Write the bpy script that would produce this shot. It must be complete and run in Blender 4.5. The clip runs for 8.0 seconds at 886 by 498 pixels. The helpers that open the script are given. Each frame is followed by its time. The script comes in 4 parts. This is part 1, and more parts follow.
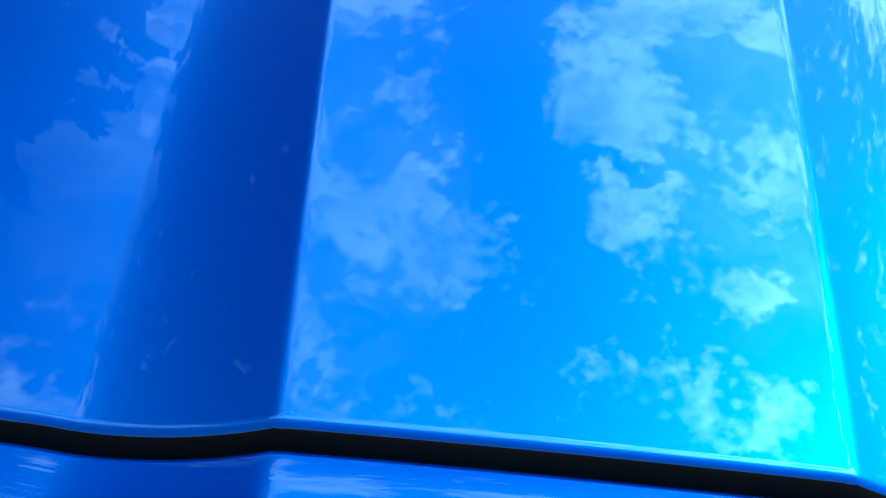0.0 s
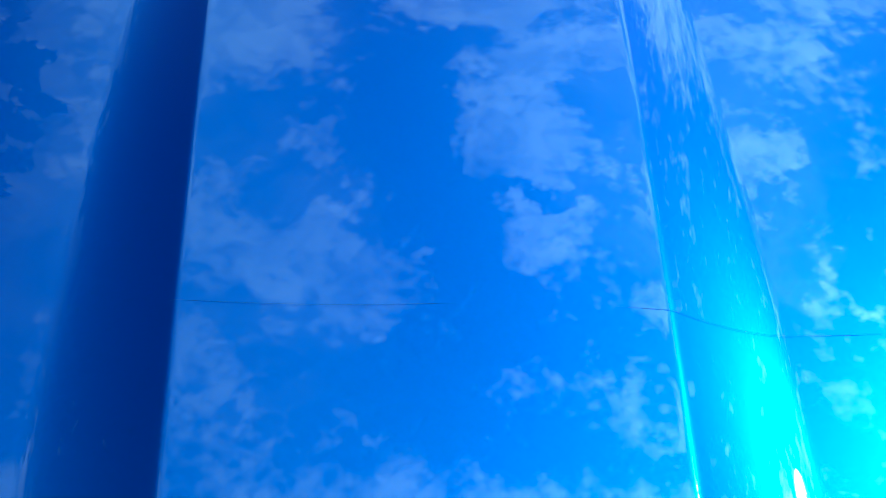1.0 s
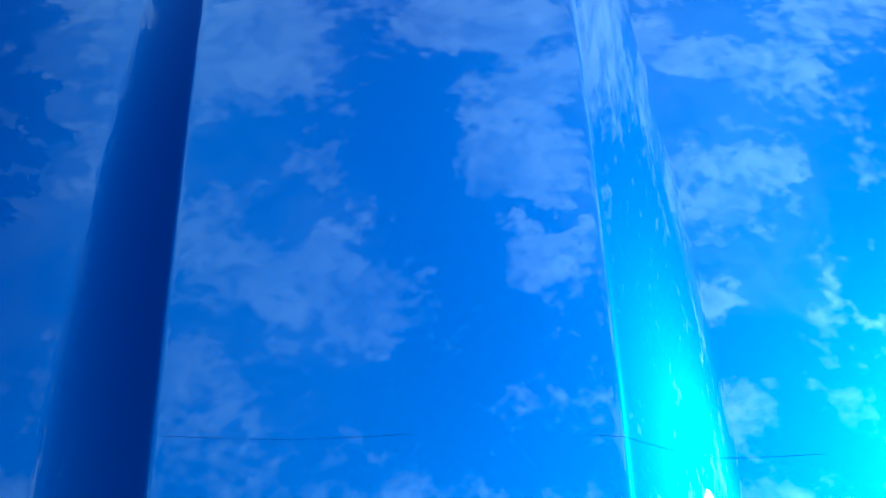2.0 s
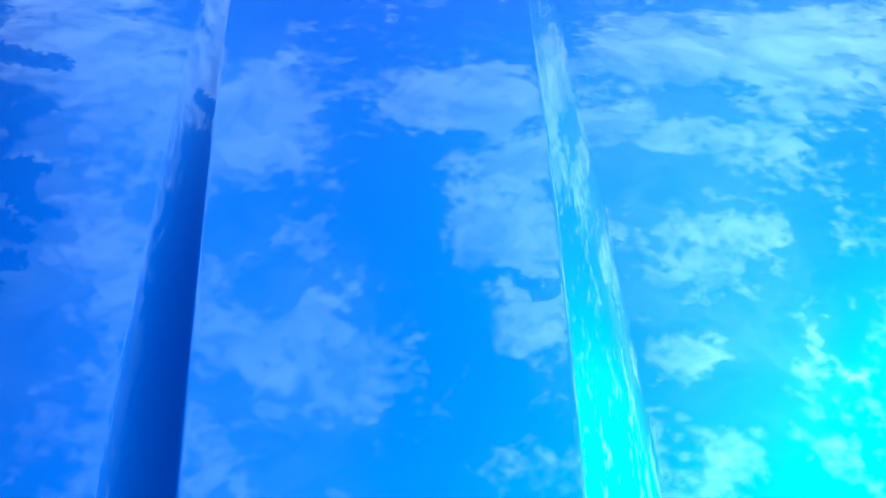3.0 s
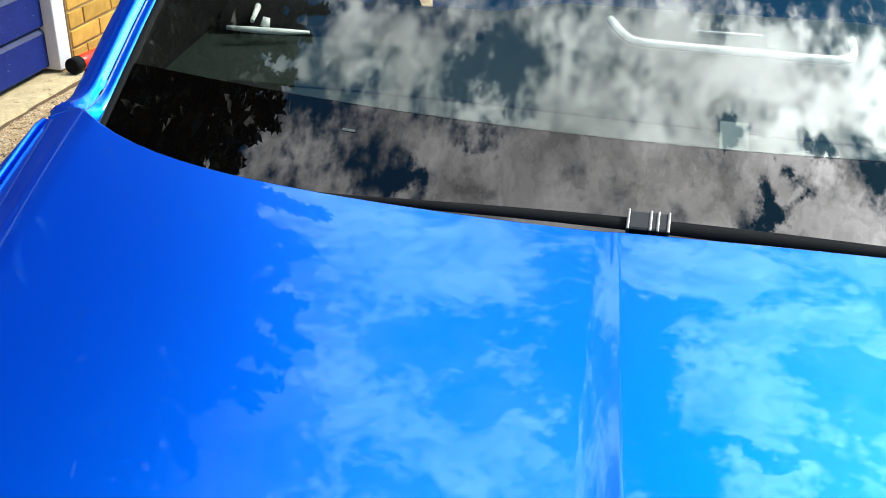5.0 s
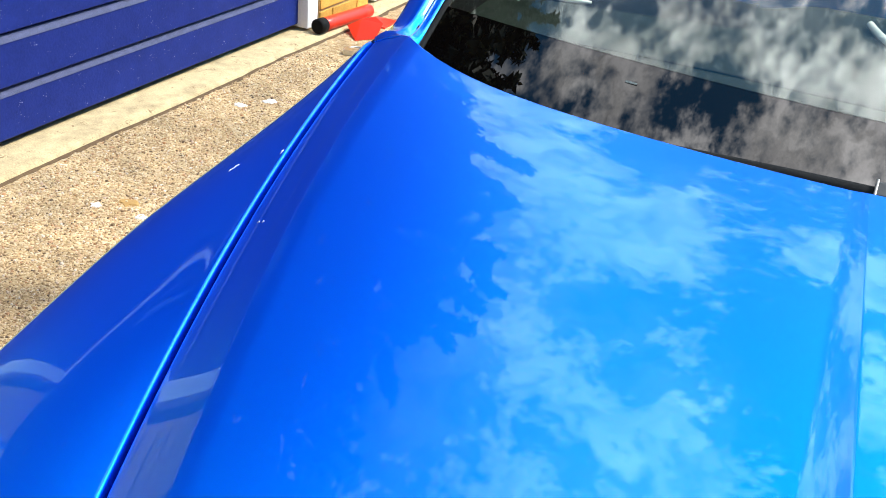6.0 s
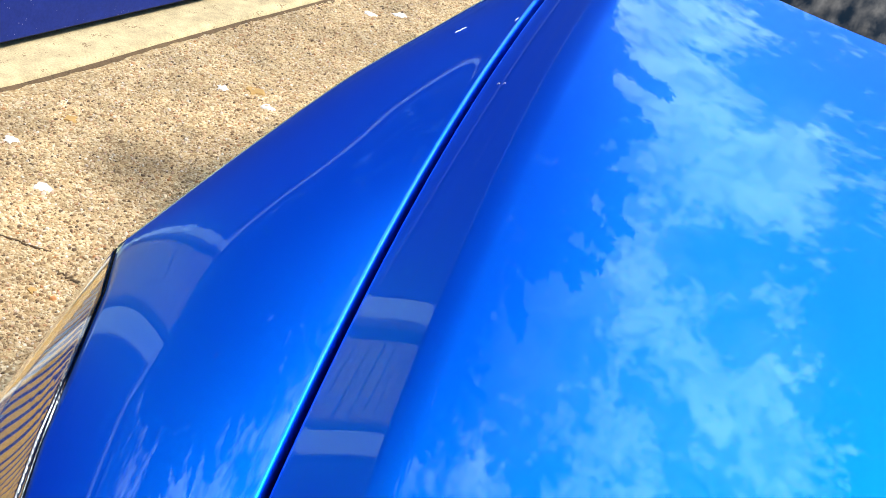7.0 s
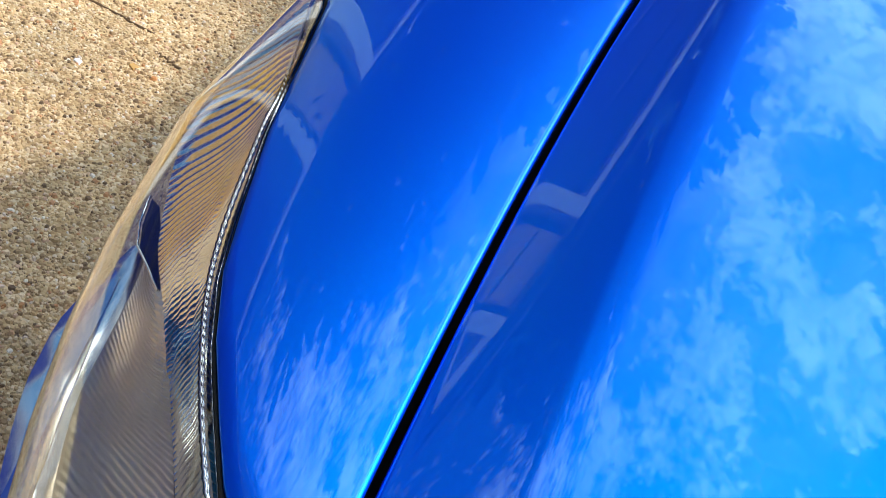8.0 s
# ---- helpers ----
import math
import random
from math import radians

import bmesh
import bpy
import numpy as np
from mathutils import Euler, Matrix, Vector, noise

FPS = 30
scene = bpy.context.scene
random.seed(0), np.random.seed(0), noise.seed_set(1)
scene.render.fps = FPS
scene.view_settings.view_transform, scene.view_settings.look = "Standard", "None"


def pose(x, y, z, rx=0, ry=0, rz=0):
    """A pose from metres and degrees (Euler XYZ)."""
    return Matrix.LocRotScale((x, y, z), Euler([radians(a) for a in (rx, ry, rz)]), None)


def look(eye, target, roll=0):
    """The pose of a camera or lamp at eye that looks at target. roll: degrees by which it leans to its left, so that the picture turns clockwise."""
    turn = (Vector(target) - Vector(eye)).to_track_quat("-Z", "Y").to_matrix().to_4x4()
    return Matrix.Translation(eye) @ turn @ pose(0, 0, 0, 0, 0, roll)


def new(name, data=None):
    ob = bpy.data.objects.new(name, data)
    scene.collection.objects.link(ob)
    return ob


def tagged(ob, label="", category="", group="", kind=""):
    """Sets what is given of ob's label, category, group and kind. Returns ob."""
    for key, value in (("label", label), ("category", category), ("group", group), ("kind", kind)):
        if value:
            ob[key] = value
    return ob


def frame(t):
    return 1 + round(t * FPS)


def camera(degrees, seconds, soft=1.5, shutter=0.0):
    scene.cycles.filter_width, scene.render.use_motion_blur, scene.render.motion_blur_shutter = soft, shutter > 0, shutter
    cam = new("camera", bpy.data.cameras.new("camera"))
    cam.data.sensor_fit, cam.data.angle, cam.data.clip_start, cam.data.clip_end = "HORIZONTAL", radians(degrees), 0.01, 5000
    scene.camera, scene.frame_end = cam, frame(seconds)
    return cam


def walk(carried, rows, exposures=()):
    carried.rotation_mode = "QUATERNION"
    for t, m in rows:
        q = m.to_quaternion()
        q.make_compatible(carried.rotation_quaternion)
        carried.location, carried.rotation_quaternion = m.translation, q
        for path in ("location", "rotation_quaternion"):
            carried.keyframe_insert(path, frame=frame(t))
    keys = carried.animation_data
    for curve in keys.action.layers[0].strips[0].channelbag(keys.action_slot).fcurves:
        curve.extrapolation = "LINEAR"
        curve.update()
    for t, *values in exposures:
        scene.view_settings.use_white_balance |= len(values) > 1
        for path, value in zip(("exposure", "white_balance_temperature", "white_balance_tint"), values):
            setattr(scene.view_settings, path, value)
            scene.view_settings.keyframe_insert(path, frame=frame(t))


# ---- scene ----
# camera and walk: seconds, eye, (heading to the left, tilt up, roll)
cam = camera(46.26, 8.0, soft=0.9)


def aim(eye, turn):
    yaw, pitch, roll = (radians(a) for a in turn)
    f = Vector((-math.sin(yaw) * math.cos(pitch), math.cos(yaw) * math.cos(pitch), math.sin(pitch)))
    r = Vector((math.cos(yaw), math.sin(yaw), 0))
    u = r.cross(f)
    a, b = math.cos(roll) * r + math.sin(roll) * u, math.cos(roll) * u - math.sin(roll) * r
    m = Matrix((a, b, -f)).transposed().to_4x4()
    return Matrix.Translation(eye) @ m


PATH = [
    (0, (-0.0280, -0.1805, 0.8920), (0.22, -28.87, 5.44)),
    (0.5, (-0.0288, -0.0520, 1.0084), (-4.54, -30.01, 4.97)),
    (0.8, (-0.0247, 0.0178, 1.0647), (-5.23, -31.82, 3.76)),
    (1, (-0.0202, 0.0616, 1.0736), (-4.81, -33.40, 3.90)),
    (1.2, (-0.0165, 0.0800, 1.0974), (-4.51, -34.52, 3.80)),
    (2.5, (-0.0040, 0.0697, 1.1543), (-4.47, -32.99, 2.73)),
    (3, (-0.0102, 0.1667, 1.2613), (-5.12, -33.50, 3.42)),
    (3.2, (-0.0084, 0.1762, 1.2975), (-4.95, -33.94, 3.21)),
    (3.5, (-0.0267, 0.1737, 1.3243), (-5.95, -31.10, 4.19)),
    (4, (-0.0442, 0.1833, 1.3758), (-4.39, -29.18, 4.11)),
    (4.5, (-0.0964, 0.1767, 1.4017), (1.20, -28.70, 2.52)),
    (5, (-0.1440, 0.1608, 1.3955), (9.05, -28.22, 1.50)),
    (5.2, (-0.1695, 0.1508, 1.3918), (11.77, -28.27, 1.51)),
    (6.3, (-0.2293, -0.1077, 1.3907), (21.25, -29.05, 7.57)),
    (6.5, (-0.2721, -0.0788, 1.3581), (21.93, -29.83, 8.80)),
    (7, (-0.3539, -0.1026, 1.2609), (22.30, -31.34, 13.38)),
    (7.5, (-0.4102, -0.1493, 1.1754), (21.90, -33.68, 18.76)),
    (8, (-0.4372, -0.1881, 1.1142), (21.22, -36.83, 24.52)),
]
walk(cam, [(t, aim(e, a)) for t, e, a in PATH],
     exposures=[(0, -0.52, 6500, -4), (0.5, -1.06, 6500, -5), (1.0, -1.38, 6500, -6), (2.5, -1.41, 6500, -6), (2.9, -0.68, 6500, 3), (3.5, -0.42, 6500, 7), (4.2, -0.22, 6500, 10), (5.0, -0.03, 6500, 8), (6.3, 0.3, 6500, 10), (7, 0.22, 6500, 10), (8, 0.05, 6500, 10)])

# world: deep blue sky with broken white cloud, and one sun
SUN_AZ, SUN_EL = 67.0, 51.0      # degrees to the right of straight ahead, and above the horizon
ea, aa = radians(SUN_EL), radians(SUN_AZ)
to_sun = Vector((math.sin(aa) * math.cos(ea), math.cos(aa) * math.cos(ea), math.sin(ea)))
world = bpy.data.worlds.new("sky")
scene.world = world
world.use_nodes = True
WT = world.node_tree
WT.nodes.clear()


def wmath(op, a, b=None, c=None):
    n = WT.nodes.new("ShaderNodeMath")
    n.operation = op
    for i, v in enumerate((a, b, c)):
        if isinstance(v, (int, float)):
            n.inputs[i].default_value = v
        elif v is not None:
            WT.links.new(v, n.inputs[i])
    return n.outputs[0]


def wvec(op, a, b=None, c=None, out=0):
    n = WT.nodes.new("ShaderNodeVectorMath")
    n.operation = op
    for i, v in enumerate((a, b, c)):
        if isinstance(v, (tuple, Vector)):
            n.inputs[i].default_value = v
        elif v is not None:
            WT.links.new(v, n.inputs[i])
    return n.outputs[out]


def wrange(v, a, b, c, d, kind="LINEAR"):
    n = WT.nodes.new("ShaderNodeMapRange")
    n.interpolation_type = kind
    for i, u in enumerate((a, b, c, d)):
        n.inputs[i + 1].default_value = u
    WT.links.new(v, n.inputs[0])
    return n.outputs[0]


def wnoise(vec, scale, detail, rough, distort=0.0, colour=False):
    n = WT.nodes.new("ShaderNodeTexNoise")
    n.inputs["Scale"].default_value, n.inputs["Detail"].default_value = scale, detail
    n.inputs["Roughness"].default_value, n.inputs["Distortion"].default_value = rough, distort
    WT.links.new(vec, n.inputs["Vector"])
    return n.outputs[1 if colour else 0]


# the clouds lie on a level sheet: place to the side and ahead over height, half widths, weight
CLOUDS_OVERHEAD = [
    (0.135, 0.93, 0.114, 0.067, 0.5), (0.066, 0.876, 0.051, 0.034, 0.3), (0.2, 0.99, 0.063, 0.041, 0.2), (0.214, 0.815, 0.051, 0.038, 0.28),
    (0.157, 0.703, 0.068, 0.111, 0.42), (0.192, 0.644, 0.053, 0.049, 0.15), (0.165, 0.532, 0.031, 0.046, 0.32), (0.219, 0.55, 0.029, 0.043, 0.32),
    (-0.043, 0.521, 0.027, 0.056, 0.28), (-0.017, 0.417, 0.02, 0.034, 0.22), (0.021, 0.459, 0.024, 0.036, 0.2), (-0.05, 0.736, 0.04, 0.03, 0.18),
    (0.14, 0.35, 0.023, 0.019, 0.18), (0.059, 0.307, 0.022, 0.024, 0.14), (0.261, 0.332, 0.069, 0.036, 0.16), (0.336, 0.323, 0.035, 0.029, 0.18),
    (-0.083, 0.512, 0.067, 0.063, 0.1),
    (0.0, 0.07, 0.75, 0.11, 0.46), (-0.16, 0.235, 0.3, 0.036, 0.26), (0.68, 0.25, 0.16, 0.09, 0.3),
]
CLOUDS_SUNWARD = [
    (0.514, 0.997, 0.151, 0.126, 0.5), (0.65, 1.088, 0.105, 0.113, 0.4), (0.329, 1.062, 0.07, 0.112, 0.3), (0.31, 0.845, 0.062, 0.066, 0.35),
    (0.442, 0.803, 0.079, 0.062, 0.35), (0.366, 0.616, 0.083, 0.056, 0.35), (0.419, 0.625, 0.046, 0.038, 0.3), (0.314, 0.562, 0.043, 0.026, 0.35),
    (0.372, 0.545, 0.019, 0.025, 0.2), (0.302, 0.457, 0.029, 0.041, 0.28), (0.455, 0.435, 0.044, 0.022, 0.22), (0.444, 0.496, 0.021, 0.04, 0.18),
    (0.297, 0.289, 0.021, 0.012, 0.15), (0.45, 0.3, 0.018, 0.025, 0.22), (0.22, 0.2, 0.2, 0.04, 0.26),
]
CLOUDS_SHADY = [
    (-0.385, 1.204, 0.064, 0.148, 0.5), (-0.284, 1.245, 0.046, 0.116, 0.3), (-0.328, 0.98, 0.05, 0.089, 0.45), (-0.249, 1.051, 0.025, 0.06, 0.2),
    (-0.193, 0.825, 0.136, 0.152, 0.5), (-0.109, 0.954, 0.061, 0.069, 0.25), (-0.248, 0.607, 0.067, 0.063, 0.3), (-0.047, 0.665, 0.042, 0.037, 0.38),
    (-0.102, 0.664, 0.032, 0.027, 0.2), (-0.173, 0.518, 0.074, 0.059, 0.3), (-0.059, 0.465, 0.065, 0.071, 0.2), (-0.243, 0.379, 0.094, 0.065, 0.22),
    (-0.181, 0.335, 0.088, 0.068, 0.2), (-0.388, 0.983, 0.064, 0.11, 0.35), (-0.281, 1.042, 0.056, 0.052, 0.25),
]
GAPS = [
    (0.413, 0.909, 0.066, 0.044, -0.4), (0.305, 0.765, 0.04, 0.021, -0.35), (0.291, 0.575, 0.018, 0.013, -0.3), (0.308, 0.52, 0.03, 0.012, -0.3),
    (0.189, 0.597, 0.052, 0.012, -0.4), (0.023, 0.707, 0.06, 0.095, -0.22), (0.093, 0.813, 0.085, 0.025, -0.2), (-0.114, 0.715, 0.084, 0.057, -0.3),
    (0.025, 0.656, 0.045, 0.062, -0.25), (-0.057, 0.56, 0.024, 0.027, -0.2), (-0.2, 0.681, 0.054, 0.048, -0.3),
]
VEILS = [
    (-0.153, 0.912, 0.085, 0.138, 0.3), (-0.109, 0.466, 0.1, 0.181, 0.25), (-0.324, 0.635, 0.095, 0.258, 0.3), (-0.22, 0.884, 0.099, 0.092, 0.3),
    (-0.263, 0.614, 0.085, 0.151, 0.3), (0.339, 0.684, 0.124, 0.261, 0.22),
]
HOLES = [
    (-0.334, 0.113, 0.063, 0.023, -0.25), (-0.305, 0.097, 0.035, 0.015, -0.2), (-0.183, 0.136, 0.041, 0.012, -0.3), (-0.199, 0.18, 0.054, 0.03, -0.24),
    (0.27, 0.127, 0.025, 0.03, -0.34), (0.356, 0.109, 0.03, 0.021, -0.34), (0.158, 0.09, 0.021, 0.012, -0.5), (0.107, 0.133, 0.017, 0.012, -0.55),
    (0.191, 0.128, 0.018, 0.012, -0.35), (-0.276, 0.09, 0.029, 0.02, -0.3), (0.358, 0.095, 0.036, 0.021, -0.2), (0.148, 0.071, 0.024, 0.015, -0.2),
]
sky = WT.nodes.new("ShaderNodeTexSky")
sky.sky_type = "NISHITA"
sky.sun_disc = False
sky.sun_elevation, sky.sun_rotation = ea, aa
dirv = WT.nodes.new("ShaderNodeTexCoord").outputs["Generated"]
sep = WT.nodes.new("ShaderNodeSeparateXYZ")
WT.links.new(dirv, sep.inputs[0])
up = wmath("MAXIMUM", wmath("ADD", sep.outputs[2], 0.12), 0.08)
flat = WT.nodes.new("ShaderNodeCombineXYZ")
WT.links.new(wmath("DIVIDE", sep.outputs[0], up), flat.inputs[0])
WT.links.new(wmath("DIVIDE", sep.outputs[1], up), flat.inputs[1])
plan = flat.outputs[0]
warp = wvec("MULTIPLY_ADD", wnoise(plan, 7.0, 12, 0.68, colour=True), (0.17, 0.17, 0), (-0.085, -0.085, 0))
fine = wvec("MULTIPLY_ADD", wnoise(plan, 30.0, 6, 0.6, colour=True), (0.06, 0.06, 0), (-0.03, -0.03, 0))
bent = wvec("ADD", wvec("ADD", plan, warp), fine)
dense = wmath("ADD", wmath("MULTIPLY_ADD", wnoise(plan, 6.5, 14, 0.66, 0.3), 1.0, -0.17), wmath("MULTIPLY_ADD", wnoise(plan, 22.0, 6, 0.58), 0.9, -0.45))
dense = wmath("ADD", dense, wmath("MULTIPLY_ADD", wnoise(plan, 55.0, 4, 0.5), 0.6, -0.30))


def patch(row):
    cx, cy, rx, ry, w = row
    d = wvec("LENGTH", wvec("MULTIPLY_ADD", bent, (1 / rx, 1 / ry, 0), (-cx / rx, -cy / ry, 0)), out=1)
    return wrange(d, 0.35, 1.75, w, 0.0, "SMOOTHSTEP")


for row in CLOUDS_OVERHEAD + CLOUDS_SUNWARD + CLOUDS_SHADY + GAPS + HOLES:
    dense = wmath("ADD", dense, patch(row))
cover = wrange(dense, 0.36, 0.78, 0.0, 0.9, "SMOOTHSTEP")
for row in VEILS:
    cover = wmath("MAXIMUM", cover, wmath("MULTIPLY", patch(row), wrange(wnoise(bent, 9.0, 8, 0.6), 0.3, 0.7, 0.5, 1.4)))
near_sun = wmath("MAXIMUM", wvec("DOT_PRODUCT", dirv, to_sun, out=1), 0.0)
glow = wmath("MULTIPLY_ADD", wmath("POWER", near_sun, 30), 2.2, wmath("POWER", near_sun, 7))
puff = wrange(wnoise(bent, 12.0, 10, 0.63), 0.36, 0.64, 0.45, 1.55)
bright = wmath("MULTIPLY", puff, wmath("MULTIPLY_ADD", glow, 3.2, 1.0))
white = wvec("SCALE", (17.2, 18.6, 19.4))
WT.links.new(bright, white.node.inputs["Scale"])
deep = wvec("MULTIPLY", sky.outputs[0], (0.30, 1.0, 1.32))
cloud = WT.nodes.new("ShaderNodeMix")
cloud.data_type = "VECTOR"
WT.links.new(cover, cloud.inputs["Factor"])
WT.links.new(deep, cloud.inputs[4]), WT.links.new(white, cloud.inputs[5])
back = WT.nodes.new("ShaderNodeBackground")
back.inputs[1].default_value = 0.15
WT.links.new(cloud.outputs[1], back.inputs[0])
WT.links.new(back.outputs[0], WT.nodes.new("ShaderNodeOutputWorld").inputs[0])

sun = new("sun", bpy.data.lights.new("sun", "SUN"))
sun.data.energy, sun.data.angle, sun.data.color = 3.45, radians(3.0), (1, 0.95, 0.86)
sun.matrix_world = look(to_sun * 60, (0, 0, 0))


# materials
def material(name, base=(0.5, 0.5, 0.5), rough=0.5, metal=0.0, coat=0.0, noise_scale=0, spread=0.0, bump=0.0, bump_scale=0, coat_rough=0.02, piece=0.0):
    m = bpy.data.materials.new(name)
    m.use_nodes = True
    t = m.node_tree
    b = t.nodes["Principled BSDF"]
    b.inputs["Base Color"].default_value = (*base, 1)
    b.inputs["Roughness"].default_value, b.inputs["Metallic"].default_value = rough, metal
    b.inputs["Coat Weight"].default_value, b.inputs["Coat Roughness"].default_value = coat, coat_rough
    co = t.nodes.new("ShaderNodeTexCoord")
    if noise_scale:
        n = t.nodes.new("ShaderNodeTexNoise")
        n.inputs["Scale"].default_value, n.inputs["Detail"].default_value = noise_scale, 6
        t.links.new(co.outputs["Object"], n.inputs["Vector"])
        n2 = t.nodes.new("ShaderNodeTexNoise")
        n2.inputs["Scale"].default_value, n2.inputs["Detail"].default_value = noise_scale * 9, 4
        t.links.new(co.outputs["Object"], n2.inputs["Vector"])
        add = t.nodes.new("ShaderNodeMath")
        add.operation = "ADD"
        t.links.new(n.outputs[0], add.inputs[0]), t.links.new(n2.outputs[0], add.inputs[1])
        rg = t.nodes.new("ShaderNodeMapRange")
        rg.inputs[1].default_value, rg.inputs[2].default_value = 0.6, 1.4
        rg.inputs[3].default_value, rg.inputs[4].default_value = 1 - spread, 1 + spread
        t.links.new(add.outputs[0], rg.inputs[0])
        last = rg
        if piece:
            info = t.nodes.new("ShaderNodeObjectInfo")
            r2 = t.nodes.new("ShaderNodeMapRange")
            r2.inputs[3].default_value, r2.inputs[4].default_value = 1 - piece, 1 + piece
            t.links.new(info.outputs["Random"], r2.inputs[0])
            mu = t.nodes.new("ShaderNodeMath")
            mu.operation = "MULTIPLY"
            t.links.new(rg.outputs[0], mu.inputs[0]), t.links.new(r2.outputs[0], mu.inputs[1])
            last = mu
        mix = t.nodes.new("ShaderNodeVectorMath")
        mix.operation = "SCALE"
        mix.inputs[0].default_value = base
        t.links.new(last.outputs[0], mix.inputs["Scale"])
        t.links.new(mix.outputs[0], b.inputs["Base Color"])
    if bump:
        n3 = t.nodes.new("ShaderNodeTexNoise")
        n3.inputs["Scale"].default_value, n3.inputs["Detail"].default_value = bump_scale, 5
        t.links.new(co.outputs["Object"], n3.inputs["Vector"])
        bm = t.nodes.new("ShaderNodeBump")
        bm.inputs["Strength"].default_value, bm.inputs["Distance"].default_value = bump, 0.004
        t.links.new(n3.outputs[0], bm.inputs["Height"])
        t.links.new(bm.outputs[0], b.inputs["Normal"])
    return m




def car_paint():
    """Deep blue basecoat with cyan-blue metal flake under faintly tinted lacquer."""
    a = material("metallic_blue_paint", (0.0002, 0.036, 0.76), 0.60, 0.85, 0.0, 700, 0.08)
    t = a.node_tree
    base = t.nodes["Principled BSDF"]
    base.inputs["Specular IOR Level"].default_value = 0.0
    flake = t.nodes.new("ShaderNodeBsdfPrincipled")
    flake.inputs["Base Color"].default_value = (0.0005, 0.32, 0.90, 1)
    flake.inputs["Metallic"].default_value, flake.inputs["Roughness"].default_value = 1.0, 0.34
    n = t.nodes.new("ShaderNodeTexNoise")
    n.inputs["Scale"].default_value, n.inputs["Detail"].default_value = 2500, 2
    co = t.nodes.new("ShaderNodeTexCoord")
    t.links.new(co.outputs["Object"], n.inputs["Vector"])
    bp = t.nodes.new("ShaderNodeBump")
    bp.inputs["Strength"].default_value, bp.inputs["Distance"].default_value = 0.025, 0.0004
    t.links.new(n.outputs[0], bp.inputs["Height"])
    t.links.new(bp.outputs[0], flake.inputs["Normal"])
    under = t.nodes.new("ShaderNodeMixShader")
    under.inputs[0].default_value = 0.50
    t.links.new(base.outputs[0], under.inputs[1]), t.links.new(flake.outputs[0], under.inputs[2])
    lacquer = t.nodes.new("ShaderNodeBsdfGlossy")
    lacquer.inputs["Color"].default_value = (0.60, 0.92, 1.0, 1)
    lacquer.inputs["Roughness"].default_value = 0.012
    facing = t.nodes.new("ShaderNodeLayerWeight")
    facing.inputs["Blend"].default_value = 0.5
    steep = t.nodes.new("ShaderNodeMath")
    steep.operation = "POWER"
    steep.inputs[1].default_value = 5.0
    t.links.new(facing.outputs["Facing"], steep.inputs[0])
    fres = t.nodes.new("ShaderNodeMath")
    fres.operation = "MULTIPLY_ADD"
    fres.inputs[1].default_value, fres.inputs[2].default_value = 0.95, 0.048
    t.links.new(steep.outputs[0], fres.inputs[0])
    mixer = t.nodes.new("ShaderNodeMixShader")
    t.links.new(fres.outputs[0], mixer.inputs[0])
    t.links.new(under.outputs[0], mixer.inputs[1]), t.links.new(lacquer.outputs[0], mixer.inputs[2])
    t.links.new(mixer.outputs[0], t.nodes["Material Output"].inputs[0])
    return a


PAINT = car_paint()
BLACK = material("black_plastic", (0.009, 0.009, 0.010), 0.5, bump=0.05, bump_scale=400)
RUBBER = material("black_rubber", (0.006, 0.006, 0.006), 0.75, noise_scale=30, spread=0.3)
RUBBER.node_tree.nodes["Principled BSDF"].inputs["Specular IOR Level"].default_value = 0.15
CHROME = material("chrome", (0.28, 0.28, 0.28), 0.25, 1.0, noise_scale=80, spread=0.15)
DASH = material("grey_dash_plastic", (0.013, 0.018, 0.0155), 0.7, noise_scale=8, spread=0.12, bump=0.3, bump_scale=500)
DASH.node_tree.nodes["Principled BSDF"].inputs["Specular IOR Level"].default_value = 0.08
PALE = material("pale_plastic", (0.6, 0.61, 0.59), 0.4, noise_scale=20, spread=0.05)
DARKTRIM = material("dark_cabin_trim", (0.004, 0.004, 0.0045), 0.9, noise_scale=10, spread=0.2)
DARKTRIM.node_tree.nodes["Principled BSDF"].inputs["Specular IOR Level"].default_value = 0.1
DOORBLUE = material("navy_door_paint", (0.013, 0.026, 0.17), 0.5, noise_scale=14, spread=0.18, bump=0.25, bump_scale=120, piece=0.05)


